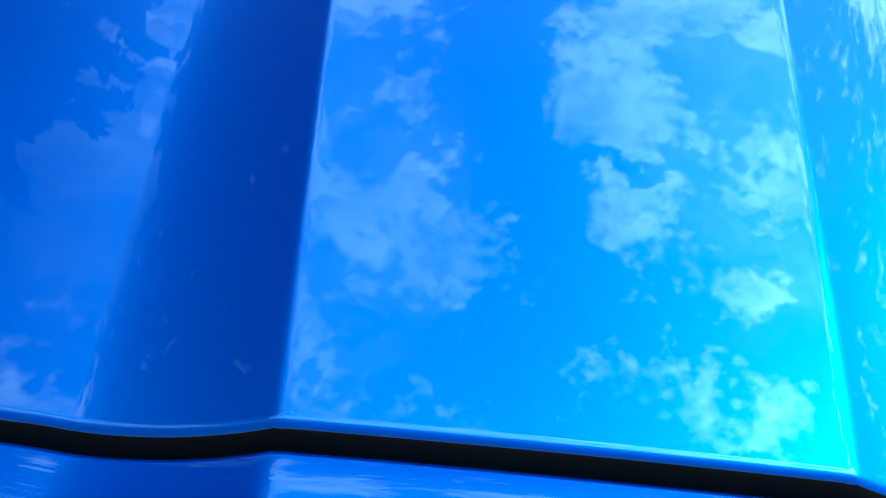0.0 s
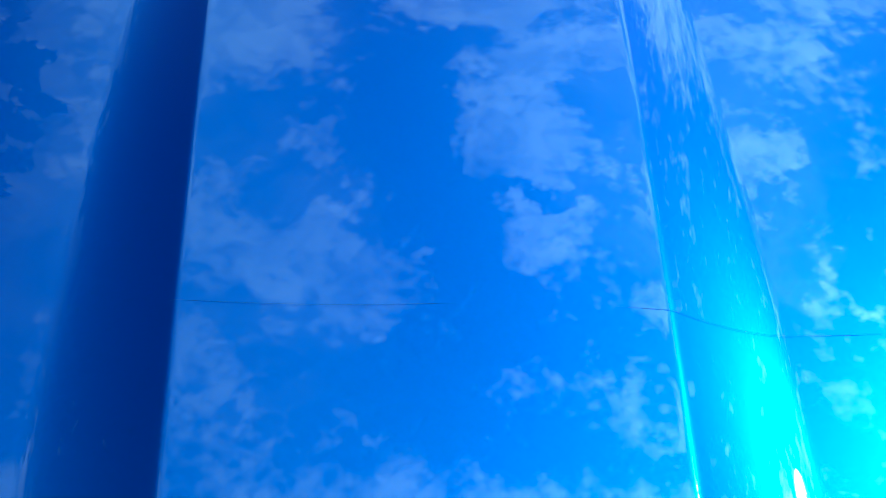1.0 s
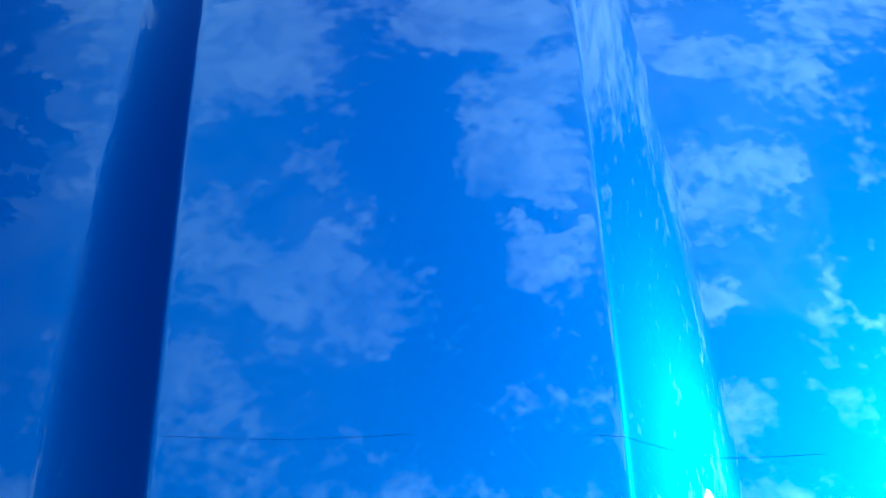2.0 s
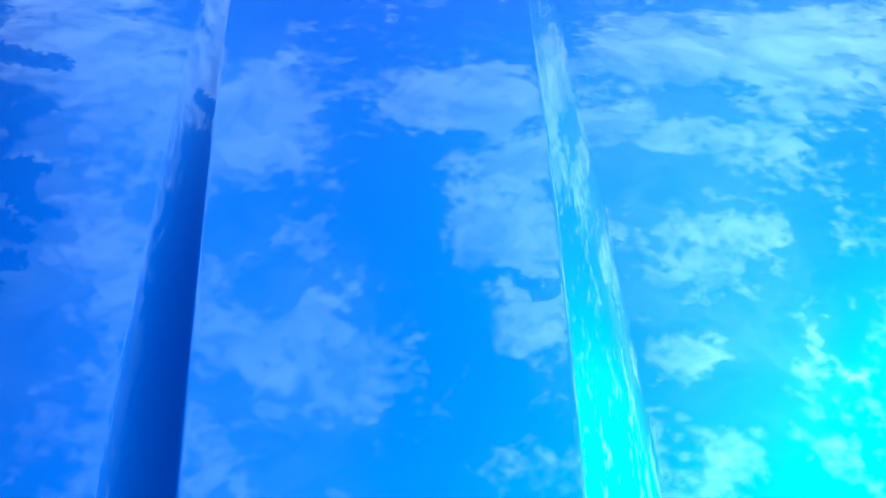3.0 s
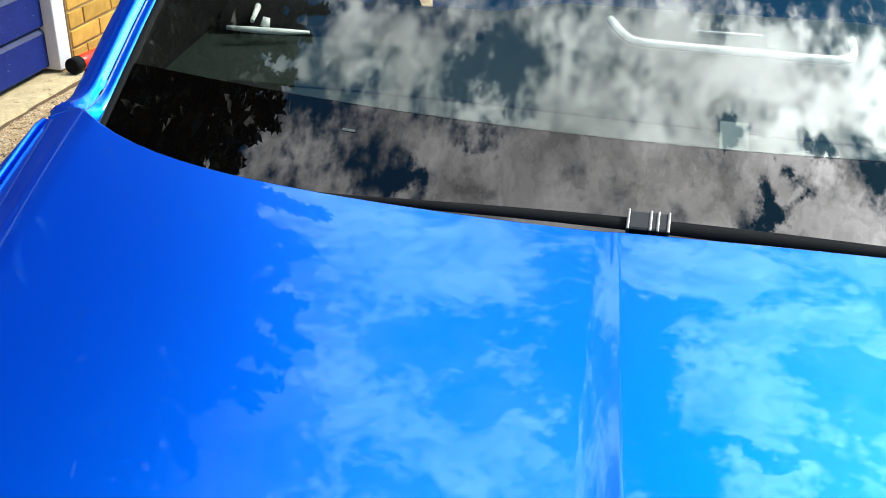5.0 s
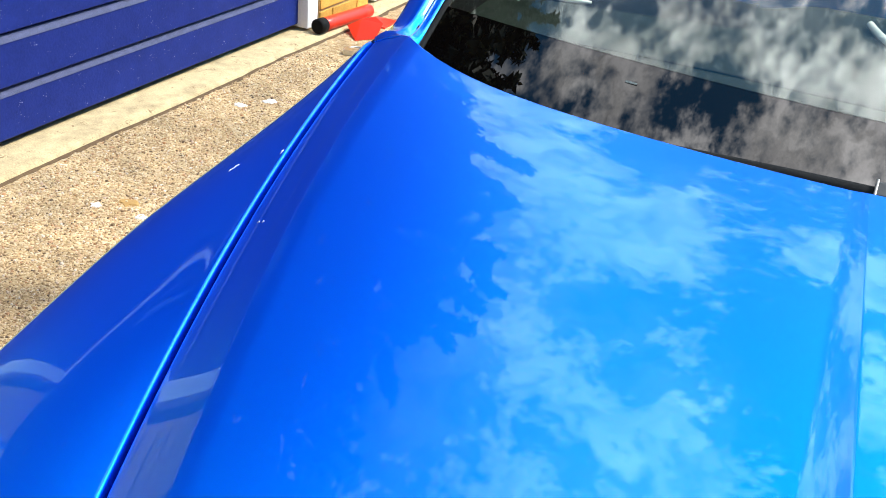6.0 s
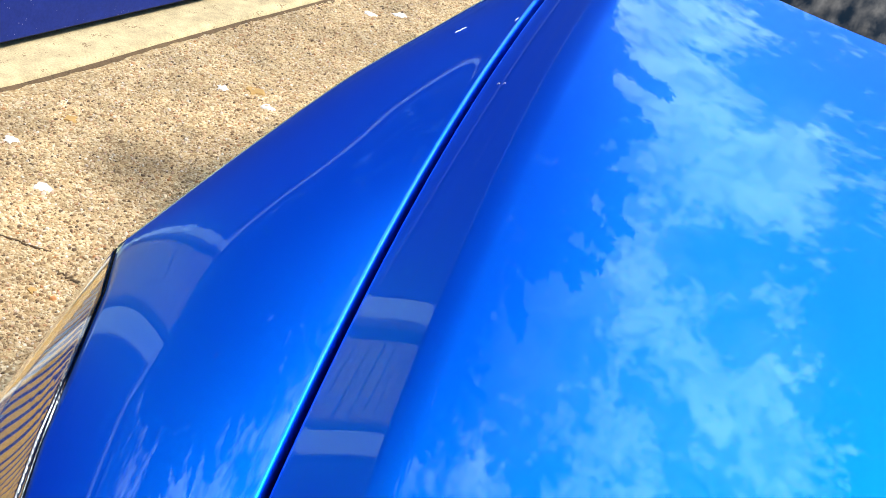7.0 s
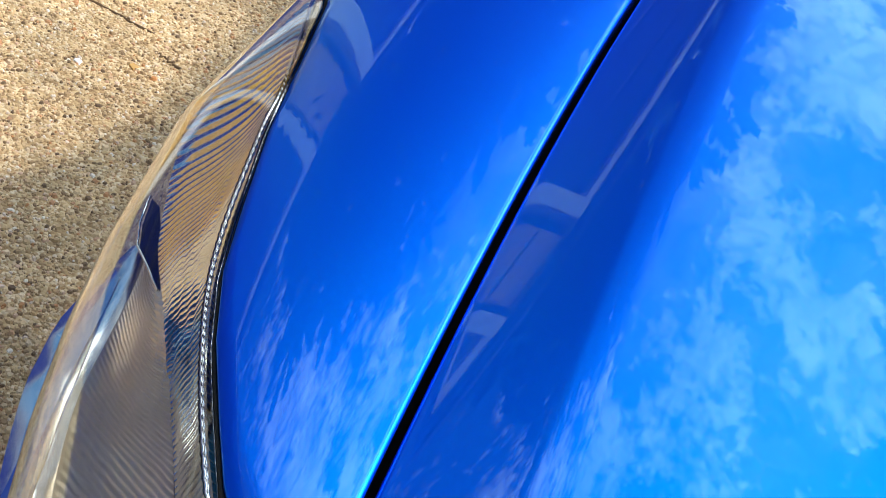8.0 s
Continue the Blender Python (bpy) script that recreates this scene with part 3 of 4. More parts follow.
def headlamp(side):
    flip = (lambda me: me) if side < 0 else mirror_mesh

    def made(m):
        if isinstance(m, bmesh.types.BMesh):
            me = bpy.data.meshes.new("lamp")
            m.to_mesh(me)
            m.free()
            return flip(me)
        return flip(m)
    house = [[p + Vector((0.03 if k else 0.012, 0.01, -0.012 - 0.12 * k)) for p in r] for k, r in ((0, [spline(TRIM_TOP, i / 30) for i in range(31)]), (1, [spline(TRIM_TOP, i / 30) for i in range(31)]))]
    floor_ = [[spline(TRIM_TOP, i / 30) + Vector((0.04, 0.0, -0.16)) for i in range(31)], [spline(BOWL_OUT, i / 30) + Vector((-0.03, 0.02, -0.06)) for i in range(31)]]
    lamp = car_part("headlamp", made(grid(house + floor_)), BLACK, "clear headlamp with bright reeded trim")
    lens = car_part("lens", made(lens_shell()), LENS, "clear curved lens", lamp)
    lens.visible_shadow = False
    car_part("trim_panel", made(reeded_trim()), SILVER, "reeded silver trim", lamp)
    car_part("reflector", made(reflector_bowl()), BOWL, "finely ribbed silver reflector", lamp)
    car_part("bezel", made(lamp_bezel()), BEZEL, "smooth bright bezel", lamp)
    car_part("slot", made(slot_shade()), RUBBER, "black plate in place of the shaded gap", lamp)
    car_part("slot_edge", made(tube([Vector(p) + Vector((-0.002, -0.001, 0.002)) for p in SLOT[3:] + SLOT[:1]], 0.0011, 6)), SILVER, "thin bright edge", lamp)
    top = [spline(TRIM_TOP, i / 520) for i in range(521)]
    rr = []
    for i, p in enumerate(top):
        d = (top[min(i + 1, 520)] - top[max(0, i - 1)]).normalized()
        b = d.cross(Vector((0, 0, 1))).normalized()
        w = b.cross(d)
        rr.append([p + Vector((0.0020, -0.0020, 0.0034)) + 0.0017 * (1 + 0.14 * math.cos(2 * (k / 8 * math.tau - i * 0.48))) * (math.cos(k / 8 * math.tau) * b + math.sin(k / 8 * math.tau) * w) for k in range(8)])
    car_part("edge_bead", made(grid(rr, close=True)), BEZEL, "twisted bright edge bead", lamp)
    seal_line = [side_pt(lamp_edge_y(i / 60), i / 60) + Vector((0.0, 0.0, -0.004)) for i in range(61)]
    car_part("seal", made(tube(seal_line, 0.0018, 6)), RUBBER, "black rubber seal", lamp)


headlamp(-1), headlamp(1)


def chip(points, radius):
    """A small pale scratch or stone chip in the paint."""
    car_part("paint_chip", tube(points, radius, 6), CHIP, "small pale paint chip")


CHIP = material("bare_primer", (0.62, 0.64, 0.68), 0.6, noise_scale=300, spread=0.2)
for cy, ca, n in ((0.866, 0.295, 5), (0.888, 0.03, 3)):
    chip([side_pt(cy + 0.0036 * i, ca - 0.006 * i + 0.006 * (i % 2)) for i in range(n)], [0.0003, 0.0007, 0.0005, 0.0008, 0.0003][:n])
for cx, cy in ((-0.691, 0.755), (-0.684, 0.752)):
    chip([(cx + 0.0012 * i, cy + 0.002 * (i % 2), bonnet_z(cx + 0.0012 * i, cy + 0.002 * (i % 2))) for i in range(3)], [0.0004, 0.0008, 0.0004])

# bumper
bump = []
for zz, outw in ((0.58, -0.012), (0.535, 0.0), (0.50, 0.016), (0.46, 0.022), (0.36, 0.02), (0.25, -0.01)):
    row = []
    for i in range(-50, 51):
        t = abs(i) / 50
        y = mix(-0.32, 0.42, t ** 2.2)
        xo = lerp_list(OUTER, y) if t > 0.35 else t / 0.35 * lerp_list(OUTER, mix(-0.32, 0.42, 0.35 ** 2.2))
        row.append((math.copysign(xo + outw, i) if i else 0.0, y - outw * (1 - t), zz))
    bump.append(row)
car_part("bumper", grid(bump), PAINT, "blue front bumper")

# windscreen, wipers and cabin
GLASS = bpy.data.materials.new("windscreen_glass")
GLASS.use_nodes = True
gp = GLASS.node_tree.nodes["Principled BSDF"]
gp.inputs["Transmission Weight"].default_value, gp.inputs["Roughness"].default_value, gp.inputs["IOR"].default_value = 1.0, 0.0, 1.6
gp.inputs["Base Color"].default_value = (0.86, 0.93, 0.89, 1)
gp.inputs["Specular Tint"].default_value = (1.0, 0.95, 0.90, 1)


def glass_pt(x, v, off=0.0):
    y = 1.055 + 0.95 * v
    return Vector((x, y + 0.24 * x * x + off * 0.5, 0.997 + 0.58 * (y - 1.149) - off * 0.866))


def half_w(v):
    return lerp_list([(-0.05, 0.712), (0.0, 0.712), (0.2, 0.704), (1.0, 0.615)], v)


def glass_sheet(v0, v1, off, n=24, m=16):
    return [[glass_pt(half_w(v) * (i / n * 2 - 1), v, off) for i in range(n + 1)] for v in [mix(v0, v1, j / m) for j in range(m + 1)]]


bm = shell(grid(glass_sheet(0.105, 1, 0)), 0.005)
screen = car_part("windscreen", bm, GLASS, "tinted windscreen reflecting clouds")
screen.visible_shadow = False
FRIT = material("black_glass_border", (0.0015, 0.0011, 0.001), 0.0, noise_scale=15, spread=0.1)
FRIT.node_tree.nodes["Principled BSDF"].inputs["IOR"].default_value = 1.6
FRIT.node_tree.nodes["Principled BSDF"].inputs["Specular Tint"].default_value = (1.0, 0.90, 0.86, 1)
car_part("border_band", shell(grid(glass_sheet(-0.009, 0.1045, 0, 24, 6)), 0.005), FRIT, "black printed border", screen)
STICKER = material("pale_sticker", (0.08, 0.095, 0.09), 0.5, noise_scale=200, spread=0.1)
car_part("sticker", grid([[glass_pt(x, v, 0.008) for x in (-0.025, 0.004)] for v in (0.106, 0.142)]), STICKER, "small pale sticker", screen)

car_part("number_slot", grid([[glass_pt(x, v, -0.0008) for x in (-0.416, -0.401)] for v in (0.0705, 0.0735)]), STICKER, "small pale slot", screen)

# cowl under the screen's foot
cowl = [[Vector((x, rear_y(x) - 0.03, bonnet_z(min(abs(x), 0.66), rear_y(x)) - 0.03)) for x in [i / 24 * 0.70 for i in range(-24, 25)]], [glass_pt(i / 24 * 0.70, -0.03, -0.004) for i in range(-24, 25)]]
car_part("cowl", grid(cowl), RUBBER, "black cowl panel")


WORN = material("worn_grey_metal", (0.20, 0.19, 0.18), 0.35, 0.8, noise_scale=90, spread=0.3)


def wiper(tip, heel, clip):
    """A wiper resting on the glass: arm, blade, clip."""
    tip, heel = Vector(tip), Vector(heel)
    mid = tip.lerp(heel, clip)
    up_ = Vector((0, -0.5, 0.866))
    pts = [tip.lerp(heel, i / 16) + up_ * (0.004 + 0.005 * math.sin(math.pi * i / 16)) for i in range(17)]
    base = car_part("wiper", tube(pts, [0.005 + 0.0055 * math.sin(math.pi * min(1, i / 16 + 0.12)) for i in range(17)], 10), RUBBER, "black windscreen wiper", None)
    ax = (heel - tip).normalized()
    m = Matrix.Translation(mid + up_ * 0.008) @ Matrix((ax, up_.cross(ax), up_)).transposed().to_4x4()
    car_part("clip", boxed((-0.02, -0.011, 0), (0.02, 0.011, 0.015), 0.003, m), BLACK, "black wiper clip", base)
    for dx in (-0.019, -0.009, -0.002, 0.019):
        car_part("clip_edge", boxed((dx - 0.0015, -0.012, -0.002), (dx + 0.0015, 0.0118, 0.0165), 0.001, m), WORN, "grey worn edge", base)
    blade = [tip.lerp(heel, i / 8) + up_ * 0.001 for i in range(9)]
    car_part("blade", tube(blade, 0.0035, 6), RUBBER, "", base)
    return base


wiper(glass_pt(0.235, -0.005), glass_pt(-0.47, -0.017), 0.462)
wiper(glass_pt(0.245, -0.001), glass_pt(0.69, 0.024), 0.42)
SILVER_ARM = material("silver_painted_arm", (0.5, 0.5, 0.5), 0.35, 0.7, noise_scale=40, spread=0.15)
right_arm = car_part("wiper_arm", tube([glass_pt(x, -0.012 + (x - 0.3) * 0.05, -0.014) for x in (0.33, 0.40, 0.46, 0.52, 0.58, 0.66)], [0.002, 0.004, 0.005, 0.006, 0.006, 0.007], 8), RUBBER, "black wiper arm")
car_part("arm_edge", tube([glass_pt(x, -0.010 + (x - 0.3) * 0.05, -0.019) for x in (0.36, 0.42, 0.50, 0.58, 0.66)], [0.0012, 0.002, 0.0025, 0.003, 0.003], 8), SILVER_ARM, "bright worn edge of the arm", right_arm)

# dash top with its tray, binnacle and vent
dash = []
for j in range(25):
    v = j / 24
    y = mix(1.19, 1.72, v)
    row = []
    for i in range(49):
        x = mix(-0.73, 0.73, i / 48)
        hood = 0.020 * smooth01((v - 0.30) / 0.25) * smooth01((0.33 - abs(x)) / 0.12)
        row.append((x, y + 0.05 * x * x, 0.968 + 0.012 * math.sin(v * 2.4) + hood - 0.10 * max(0, v - 0.85) ** 1.2 - 0.02 * (x / 0.70) ** 4))
    dash.append(row)
dashboard = car_part("dashboard", grid(dash), DASH, "grey dashboard top behind the glass")


def dash_z(x, y):
    v = (y - 0.05 * x * x - 1.19) / 0.53
    return 0.968 + 0.012 * math.sin(v * 2.4) + 0.020 * smooth01((v - 0.30) / 0.25) * smooth01((0.33 - abs(x)) / 0.12) - 0.02 * (x / 0.70) ** 4


rim = [(-0.146, 1.575), (-0.140, 1.55), (-0.128, 1.51), (-0.118, 1.487), (-0.10, 1.478), (-0.04, 1.473), (0.03, 1.470), (0.09, 1.466), (0.135, 1.466), (0.152, 1.475), (0.160, 1.50), (0.166, 1.555)]
car_part("tray_rim", tube([(x, y, dash_z(x, y) + 0.006) for x, y in rim], 0.0055, 8), PALE, "white rim of a dash tray", dashboard)
car_part("tray_slot", tube([(x, 1.558, dash_z(x, 1.558) + 0.003) for x in (-0.03, 0.0, 0.054)], 0.0016, 6), PALE, "thin pale line", dashboard)
car_part("seam", tube([(x, 1.315 - 0.09 * (x + 0.5), dash_z(x, 1.3) + 0.001) for x in [-0.6 + 0.05 * i for i in range(25)]], 0.0018, 5), DARKTRIM, "dark dash seam", dashboard)
car_part("vent", boxed((-0.60, 1.29, 0.958), (-0.52, 1.315, 0.972), 0.003), DARKTRIM, "dark demister vent", dashboard)
binn = []
for j in range(9):
    a = j / 8 * math.pi
    binn.append([(x, 1.60 - 0.10 * math.cos(a * 0.5) * (1 - 0.3 * abs((x + 0.45) / 0.25) ** 2), 0.965 + 0.035 * math.sin(a * 0.5)) for x in [-0.69 + 0.02 * i for i in range(20)]])
car_part("binnacle", grid(binn), DARKTRIM, "dark instrument binnacle", dashboard)
car_part("binnacle_edge", tube([(-0.66, 1.482, 0.984), (-0.62, 1.474, 0.986), (-0.58, 1.478, 0.985), (-0.545, 1.488, 0.984)], [0.003, 0.0045, 0.0045, 0.002], 8), PALE, "pale edge", dashboard)
car_part("stalk", tube([(-0.655, 1.60, 0.985), (-0.635, 1.54, 0.998), (-0.63, 1.50, 0.99)], [0.005, 0.0045, 0.003], 8), PALE, "pale grey stalk", dashboard)
car_part("knob", tube([(-0.608, 1.488, 0.987), (-0.606, 1.492, 0.999)], [0.007, 0.005], 8), PALE, "pale knob", dashboard)

# pillars, roof, doors and tail close the car
SECTION = [(0.004, 0.004, -0.012, 0), (0.0, 0.0, 0.0005, 0), (-0.006, 0.0, -0.0015, 0.45), (-0.012, 0.0, -0.003, 0.9), (-0.0175, 0.0, -0.002, 1), (-0.0195, 0.0005, 0.0040, 1), (-0.026, 0.002, 0.0044, 1), (-0.036, 0.005, 0.0022, 1), (-0.048, 0.010, -0.004, 1), (-0.060, 0.017, -0.014, 1), (-0.068, 0.028, -0.032, 1), (-0.073, 0.05, -0.06, 1), (-0.077, 0.08, -0.10, 1)]


def pillar_edge(v, k):
    dx, dy, dz, lift = SECTION[k]
    return glass_pt(-half_w(v), v) + Vector((dx, dy, dz + lift * 0.032 * max(0.0, 1 - v / 0.07) ** 1.6))


def pillar_mesh():
    inner, outer = Vector((-0.7005, 1.149, 0.986)), Vector((-0.762, 1.179, 0.9595))
    foot = []
    for k in range(len(SECTION)):
        u = max(0.0, (k - 4) / 4)
        q = inner.lerp(outer, min(u, 1.0)) + Vector((-0.006, 0.004, -0.02)) * max(0.0, u - 1)
        foot.append(q + Vector((0, 0.004 * (4 - k), -0.010 * (4 - k))) if k < 4 else q)
    rs = [[q + Vector((0, 0.001, -0.006)) for q in foot], foot, [q + Vector((0, 0.0025, 0.0006)) for q in foot]]
    for v in [0.004, 0.012, 0.02, 0.03, 0.045, 0.06, 0.08] + [0.10 + 0.06 * j for j in range(16)]:
        rs.append([pillar_edge(v, k) for k in range(len(SECTION))])
    return grid(rs)


def both_sides(name, mesh, mat, label=""):
    me = mesh
    if isinstance(mesh, bmesh.types.BMesh):
        me = bpy.data.meshes.new(name)
        mesh.to_mesh(me)
        mesh.free()
    car_part(name, me, mat, label)
    other = mirror_mesh(me)
    car_part(name, other, mat, label)


VS = [0.0, 0.01, 0.02, 0.035, 0.05, 0.07, 0.09, 0.12] + [0.16 + 0.06 * j for j in range(15)]
both_sides("pillar", pillar_mesh(), PAINT, "blue windscreen pillar")
both_sides("screen_seal", tube([pillar_edge(v, 3) + Vector((-0.003, 0, -0.0012)) for v in VS], 0.0018, 6), RUBBER, "black screen seal")
both_sides("seal_bead", tube([pillar_edge(v, 3) + Vector((-0.0005, 0, 0.0)) for v in VS], 0.0007, 6), WORN, "thin bright bead on the seal")
both_sides("glass_edge", tube([pillar_edge(v, 1) + Vector((0.006, 0.0, -0.002)) for v in VS], 0.006, 6), RUBBER, "black glazing edge")
for k in range(4):
    both_sides("seal_ridge", tube([pillar_edge(v, 1) + Vector((0.003 + 0.0032 * k, -0.003, 0.001 - 0.001 * k)) for v in (-0.004, 0.012, 0.03, 0.05, 0.066 - 0.004 * k)], [0.0007, 0.0009, 0.0008, 0.0006, 0.0003], 6), WORN, "ribbed grey rubber seal")
both_sides("panel_edge", tube([Vector((-0.7005, 1.147, 0.9865)).lerp(Vector((-0.762, 1.1775, 0.9605)), i / 8) + Vector((0, 0, 0.003 * math.sin(math.pi * i / 8))) for i in range(9)], 0.0016, 8), PAINT)
both_sides("pillar_trim", grid([[pillar_edge(v, 0) + Vector(d) for d in ((-0.006, 0.001, 0.008), (-0.002, 0.03, -0.03), (-0.015, 0.20, -0.10), (-0.03, 0.5, -0.5))] for v in VS]), DARKTRIM)
side_rows = [[(-0.79, y, 0.945) for y in (1.34, 2.2, 3.2, 3.98)], [(-0.86, y, 0.89) for y in (1.36, 2.2, 3.2, 3.98)], [(-0.912, y, 0.80) for y in (1.36, 2.2, 3.2, 3.96)], [(-0.90, y, 0.45) for y in (1.36, 2.2, 3.2, 3.94)], [(-0.86, y, 0.22) for y in (1.36, 2.2, 3.2, 3.9)]]
sm = grid(side_rows)
car_part("body_side", sm, PAINT)
car_part("body_side", mirror_mesh(sm), PAINT)
# roof, side glass and tail
SIDEGLASS = material("dark_side_glass", (0.006, 0.007, 0.008), 0.05, noise_scale=3, spread=0.1)


def roof_pt(x, f):
    y = mix(2.005 + 0.24 * x * x, 3.22 - 0.15 * x * x, f)
    return Vector((x, y, 1.493 + 0.035 * math.sin(math.pi * min(1, f * 1.1)) * (1 - (x / 0.66) ** 2) - 0.06 * f * f - 0.02 * (abs(x) / 0.66) ** 5))


RX = [i / 12 * 0.66 for i in range(-12, 13)]
car_part("roof", grid([[roof_pt(x, j / 16) for x in RX] for j in range(17)]), PAINT, "blue roof panel")
side_glass = []
for i in range(25):
    u = i / 24
    foot_ = Vector((-0.765 - 0.02 * min(1, u * 2), mix(1.34, 3.50, u), 0.945 + 0.03 * u))
    head = pillar_edge(mix(0.16, 1.0, u / 0.36), 9) if u < 0.36 else roof_pt(-0.66, (u - 0.36) / 0.64) + Vector((0, 0, -0.004))
    side_glass.append([foot_.lerp(head, k / 6) + Vector((-0.025 * min(1, u * 1.5) * math.sin(math.pi * k / 6) + 0.006 * max(0, 1 - u * 3), 0, 0)) for k in range(7)])
both_sides("side_window", grid(side_glass), SIDEGLASS, "dark side glass")
rear_glass = [[roof_pt(x, 1).lerp(Vector((x * 1.12, 3.68 - 0.12 * x * x, 1.02)), k / 6) + Vector((0, 0.02 * math.sin(math.pi * k / 6), 0.02 * math.sin(math.pi * k / 6))) for x in RX] for k in range(7)]
car_part("rear_window", grid(rear_glass), SIDEGLASS, "dark rear glass")
both_sides("rear_pillar", grid([[a_.lerp(b_, k / 4) + Vector((-0.01 * math.sin(math.pi * k / 4), 0, 0)) for k in range(5)] for a_, b_ in zip(side_glass[-1], [rear_glass[6 - k][0] for k in range(7)])]), PAINT, "blue rear pillar")
tail = []
for y, z, w in ((3.52, 1.0, 0.80), (3.66, 1.025, 0.80), (3.85, 1.01, 0.81), (4.0, 0.97, 0.81), (4.05, 0.93, 0.81), (4.07, 0.80, 0.82), (4.06, 0.55, 0.82), (4.02, 0.30, 0.80), (3.98, 0.22, 0.78)):
    tail.append([(w * math.copysign(abs(q) ** 0.9, q), y - 0.10 * abs(q) ** 4, z - 0.03 * abs(q) ** 3) for q in [i / 10 for i in range(-10, 11)]])
car_part("tail", grid(tail), PAINT, "blue boot and tail panel")
car_part("cabin_floor", boxed((-0.78, 1.25, 0.25), (0.78, 3.6, 0.32)), DARKTRIM)


def wheel(x, y):
    ring = [(x, y + 0.25 * math.cos(a), 0.31 + 0.25 * math.sin(a)) for a in [i / 32 * math.tau for i in range(33)]]
    w = car_part("wheel", tube(ring, 0.0605, 12), RUBBER, "black tyre on an alloy rim")
    car_part("rim", tube([(x - 0.05, y, 0.31), (x + 0.05, y, 0.31)], 0.20, 24), CHROME, "", w)


for wx in (-0.80, 0.80):
    wheel(wx, 0.62), wheel(wx, 3.2)

# garage row
EDGING = material("dark_roof_edging", (0.035, 0.035, 0.04), 0.7, noise_scale=20, spread=0.15)
GM = pose(-2.30, 3.83, 0, 0, 0, -3.9)
wall = tagged(new("wall_garage"), "buff brick garage wall with white door frames", "wall", kind="structure")
wall.matrix_world = GM
PIERS = [(-5.98, 0.29), (-2.95, 0.29), (0.12, 0.44), (3.18, 0.44)]
DOORS = [-5.57, -2.50, 0.68]
for y, w in PIERS:
    part("pier_core", boxed((-0.30, y, 0), (-0.006, y + w, 2.06)), MORTAR, wall)
Y0, Y1 = PIERS[0][0], PIERS[-1][0]
part("wall_head", boxed((-0.30, Y0, 2.06), (-0.004, Y1 + 0.44, 2.075)), MORTAR, wall)
part("fascia", boxed((-0.32, Y0 - 0.1, 2.075), (0.02, Y1 + 0.55, 2.10), 0.004), DOORBLUE, wall)
part("roof_edge", boxed((-0.33, Y0 - 0.11, 2.10), (0.032, Y1 + 0.56, 2.116), 0.004), EDGING, wall, "dark felt roof edge")
part("flat_roof", boxed((-5.2, Y0 - 0.1, 2.06), (-0.332, Y1 + 0.55, 2.11)), BLACK, wall)
part("wall_end", boxed((-5.2, Y0, 0), (-0.3, Y0 + 0.2, 2.06)), MORTAR, wall)
part("wall_end", boxed((-5.2, Y1 + 0.25, 0), (-0.3, Y1 + 0.45, 2.06)), MORTAR, wall)
part("wall_back", boxed((-5.4, Y0, 0), (-5.2, Y1 + 0.45, 2.06)), MORTAR, wall)


def plank_mesh(width, z0, h, lip):
    """One weatherboard with a proud, bevelled lower lip."""
    prof = [(-0.075, 0.0), (lip, 0.0), (lip + 0.003, 0.004), (lip + 0.003, h - 0.030), (lip, h - 0.024), (lip - 0.016, h - 0.010), (-0.075, h - 0.010)]
    rs = [[(x, y, z0 + z) for x, z in prof] for y in (0.0, width)]
    bm = bmesh.new()
    bm.from_mesh(grid(rs, smooth=False, close=True))
    bm.verts.ensure_lookup_table()
    bm.faces.new(bm.verts[0:7][::-1]), bm.faces.new(bm.verts[7:14])
    return bm


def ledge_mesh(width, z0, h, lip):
    """The worn chamfer along the top of a board, its sunlit look put into the colour."""
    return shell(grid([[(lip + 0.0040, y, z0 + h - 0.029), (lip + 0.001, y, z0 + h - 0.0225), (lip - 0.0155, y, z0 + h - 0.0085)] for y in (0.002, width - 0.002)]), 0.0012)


def garage_door(n, y0, mat, label):
    d = tagged(new("door_%d" % n), label, "garage door", kind="structure")
    d.matrix_world = GM @ pose(0, y0, 0)
    part("door_core", boxed((-0.12, 0.0, 0.05), (-0.075, 2.50, 2.02)), mat, d)
    for i in range(12):
        part("plank", plank_mesh(2.50, 0.045 + 0.164 * i, 0.164, -0.040 + 0.002 * (i % 2)), mat, d)
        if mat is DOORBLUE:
            part("plank_edge", ledge_mesh(2.50, 0.045 + 0.164 * i, 0.164, -0.040 + 0.002 * (i % 2)), LITWORNBLUE, d, "worn board edge, painted paler as if sunlit")
    for ya, yb in ((-0.085, -0.004), (2.504, 2.585)):
        part("jamb", boxed((-0.10, ya, 0.03), (0.012, yb, 2.06), 0.006), WHITEPAINT, d, "white painted door frame")
    part("frame_head", boxed((-0.10, -0.004, 2.02), (0.004, 2.504, 2.06), 0.004), WHITEPAINT, d, "white painted door frame")
    return d


REDDOOR = material("red_door_paint", (0.55, 0.03, 0.02), 0.45, noise_scale=12, spread=0.15)
garage_door(1, DOORS[1], DOORBLUE, "navy blue boarded garage door in a white frame")
garage_door(2, DOORS[0], DOORBLUE, "navy blue boarded garage door in a white frame")
garage_door(3, DOORS[2], REDDOOR, "red boarded garage door in a white frame")

house = tagged(part("wall_house", boxed((-9, -8.3, 0), (9, -8, 5.2)), BUFF), "plain buff brick house wall closing the drive", "wall", kind="structure")

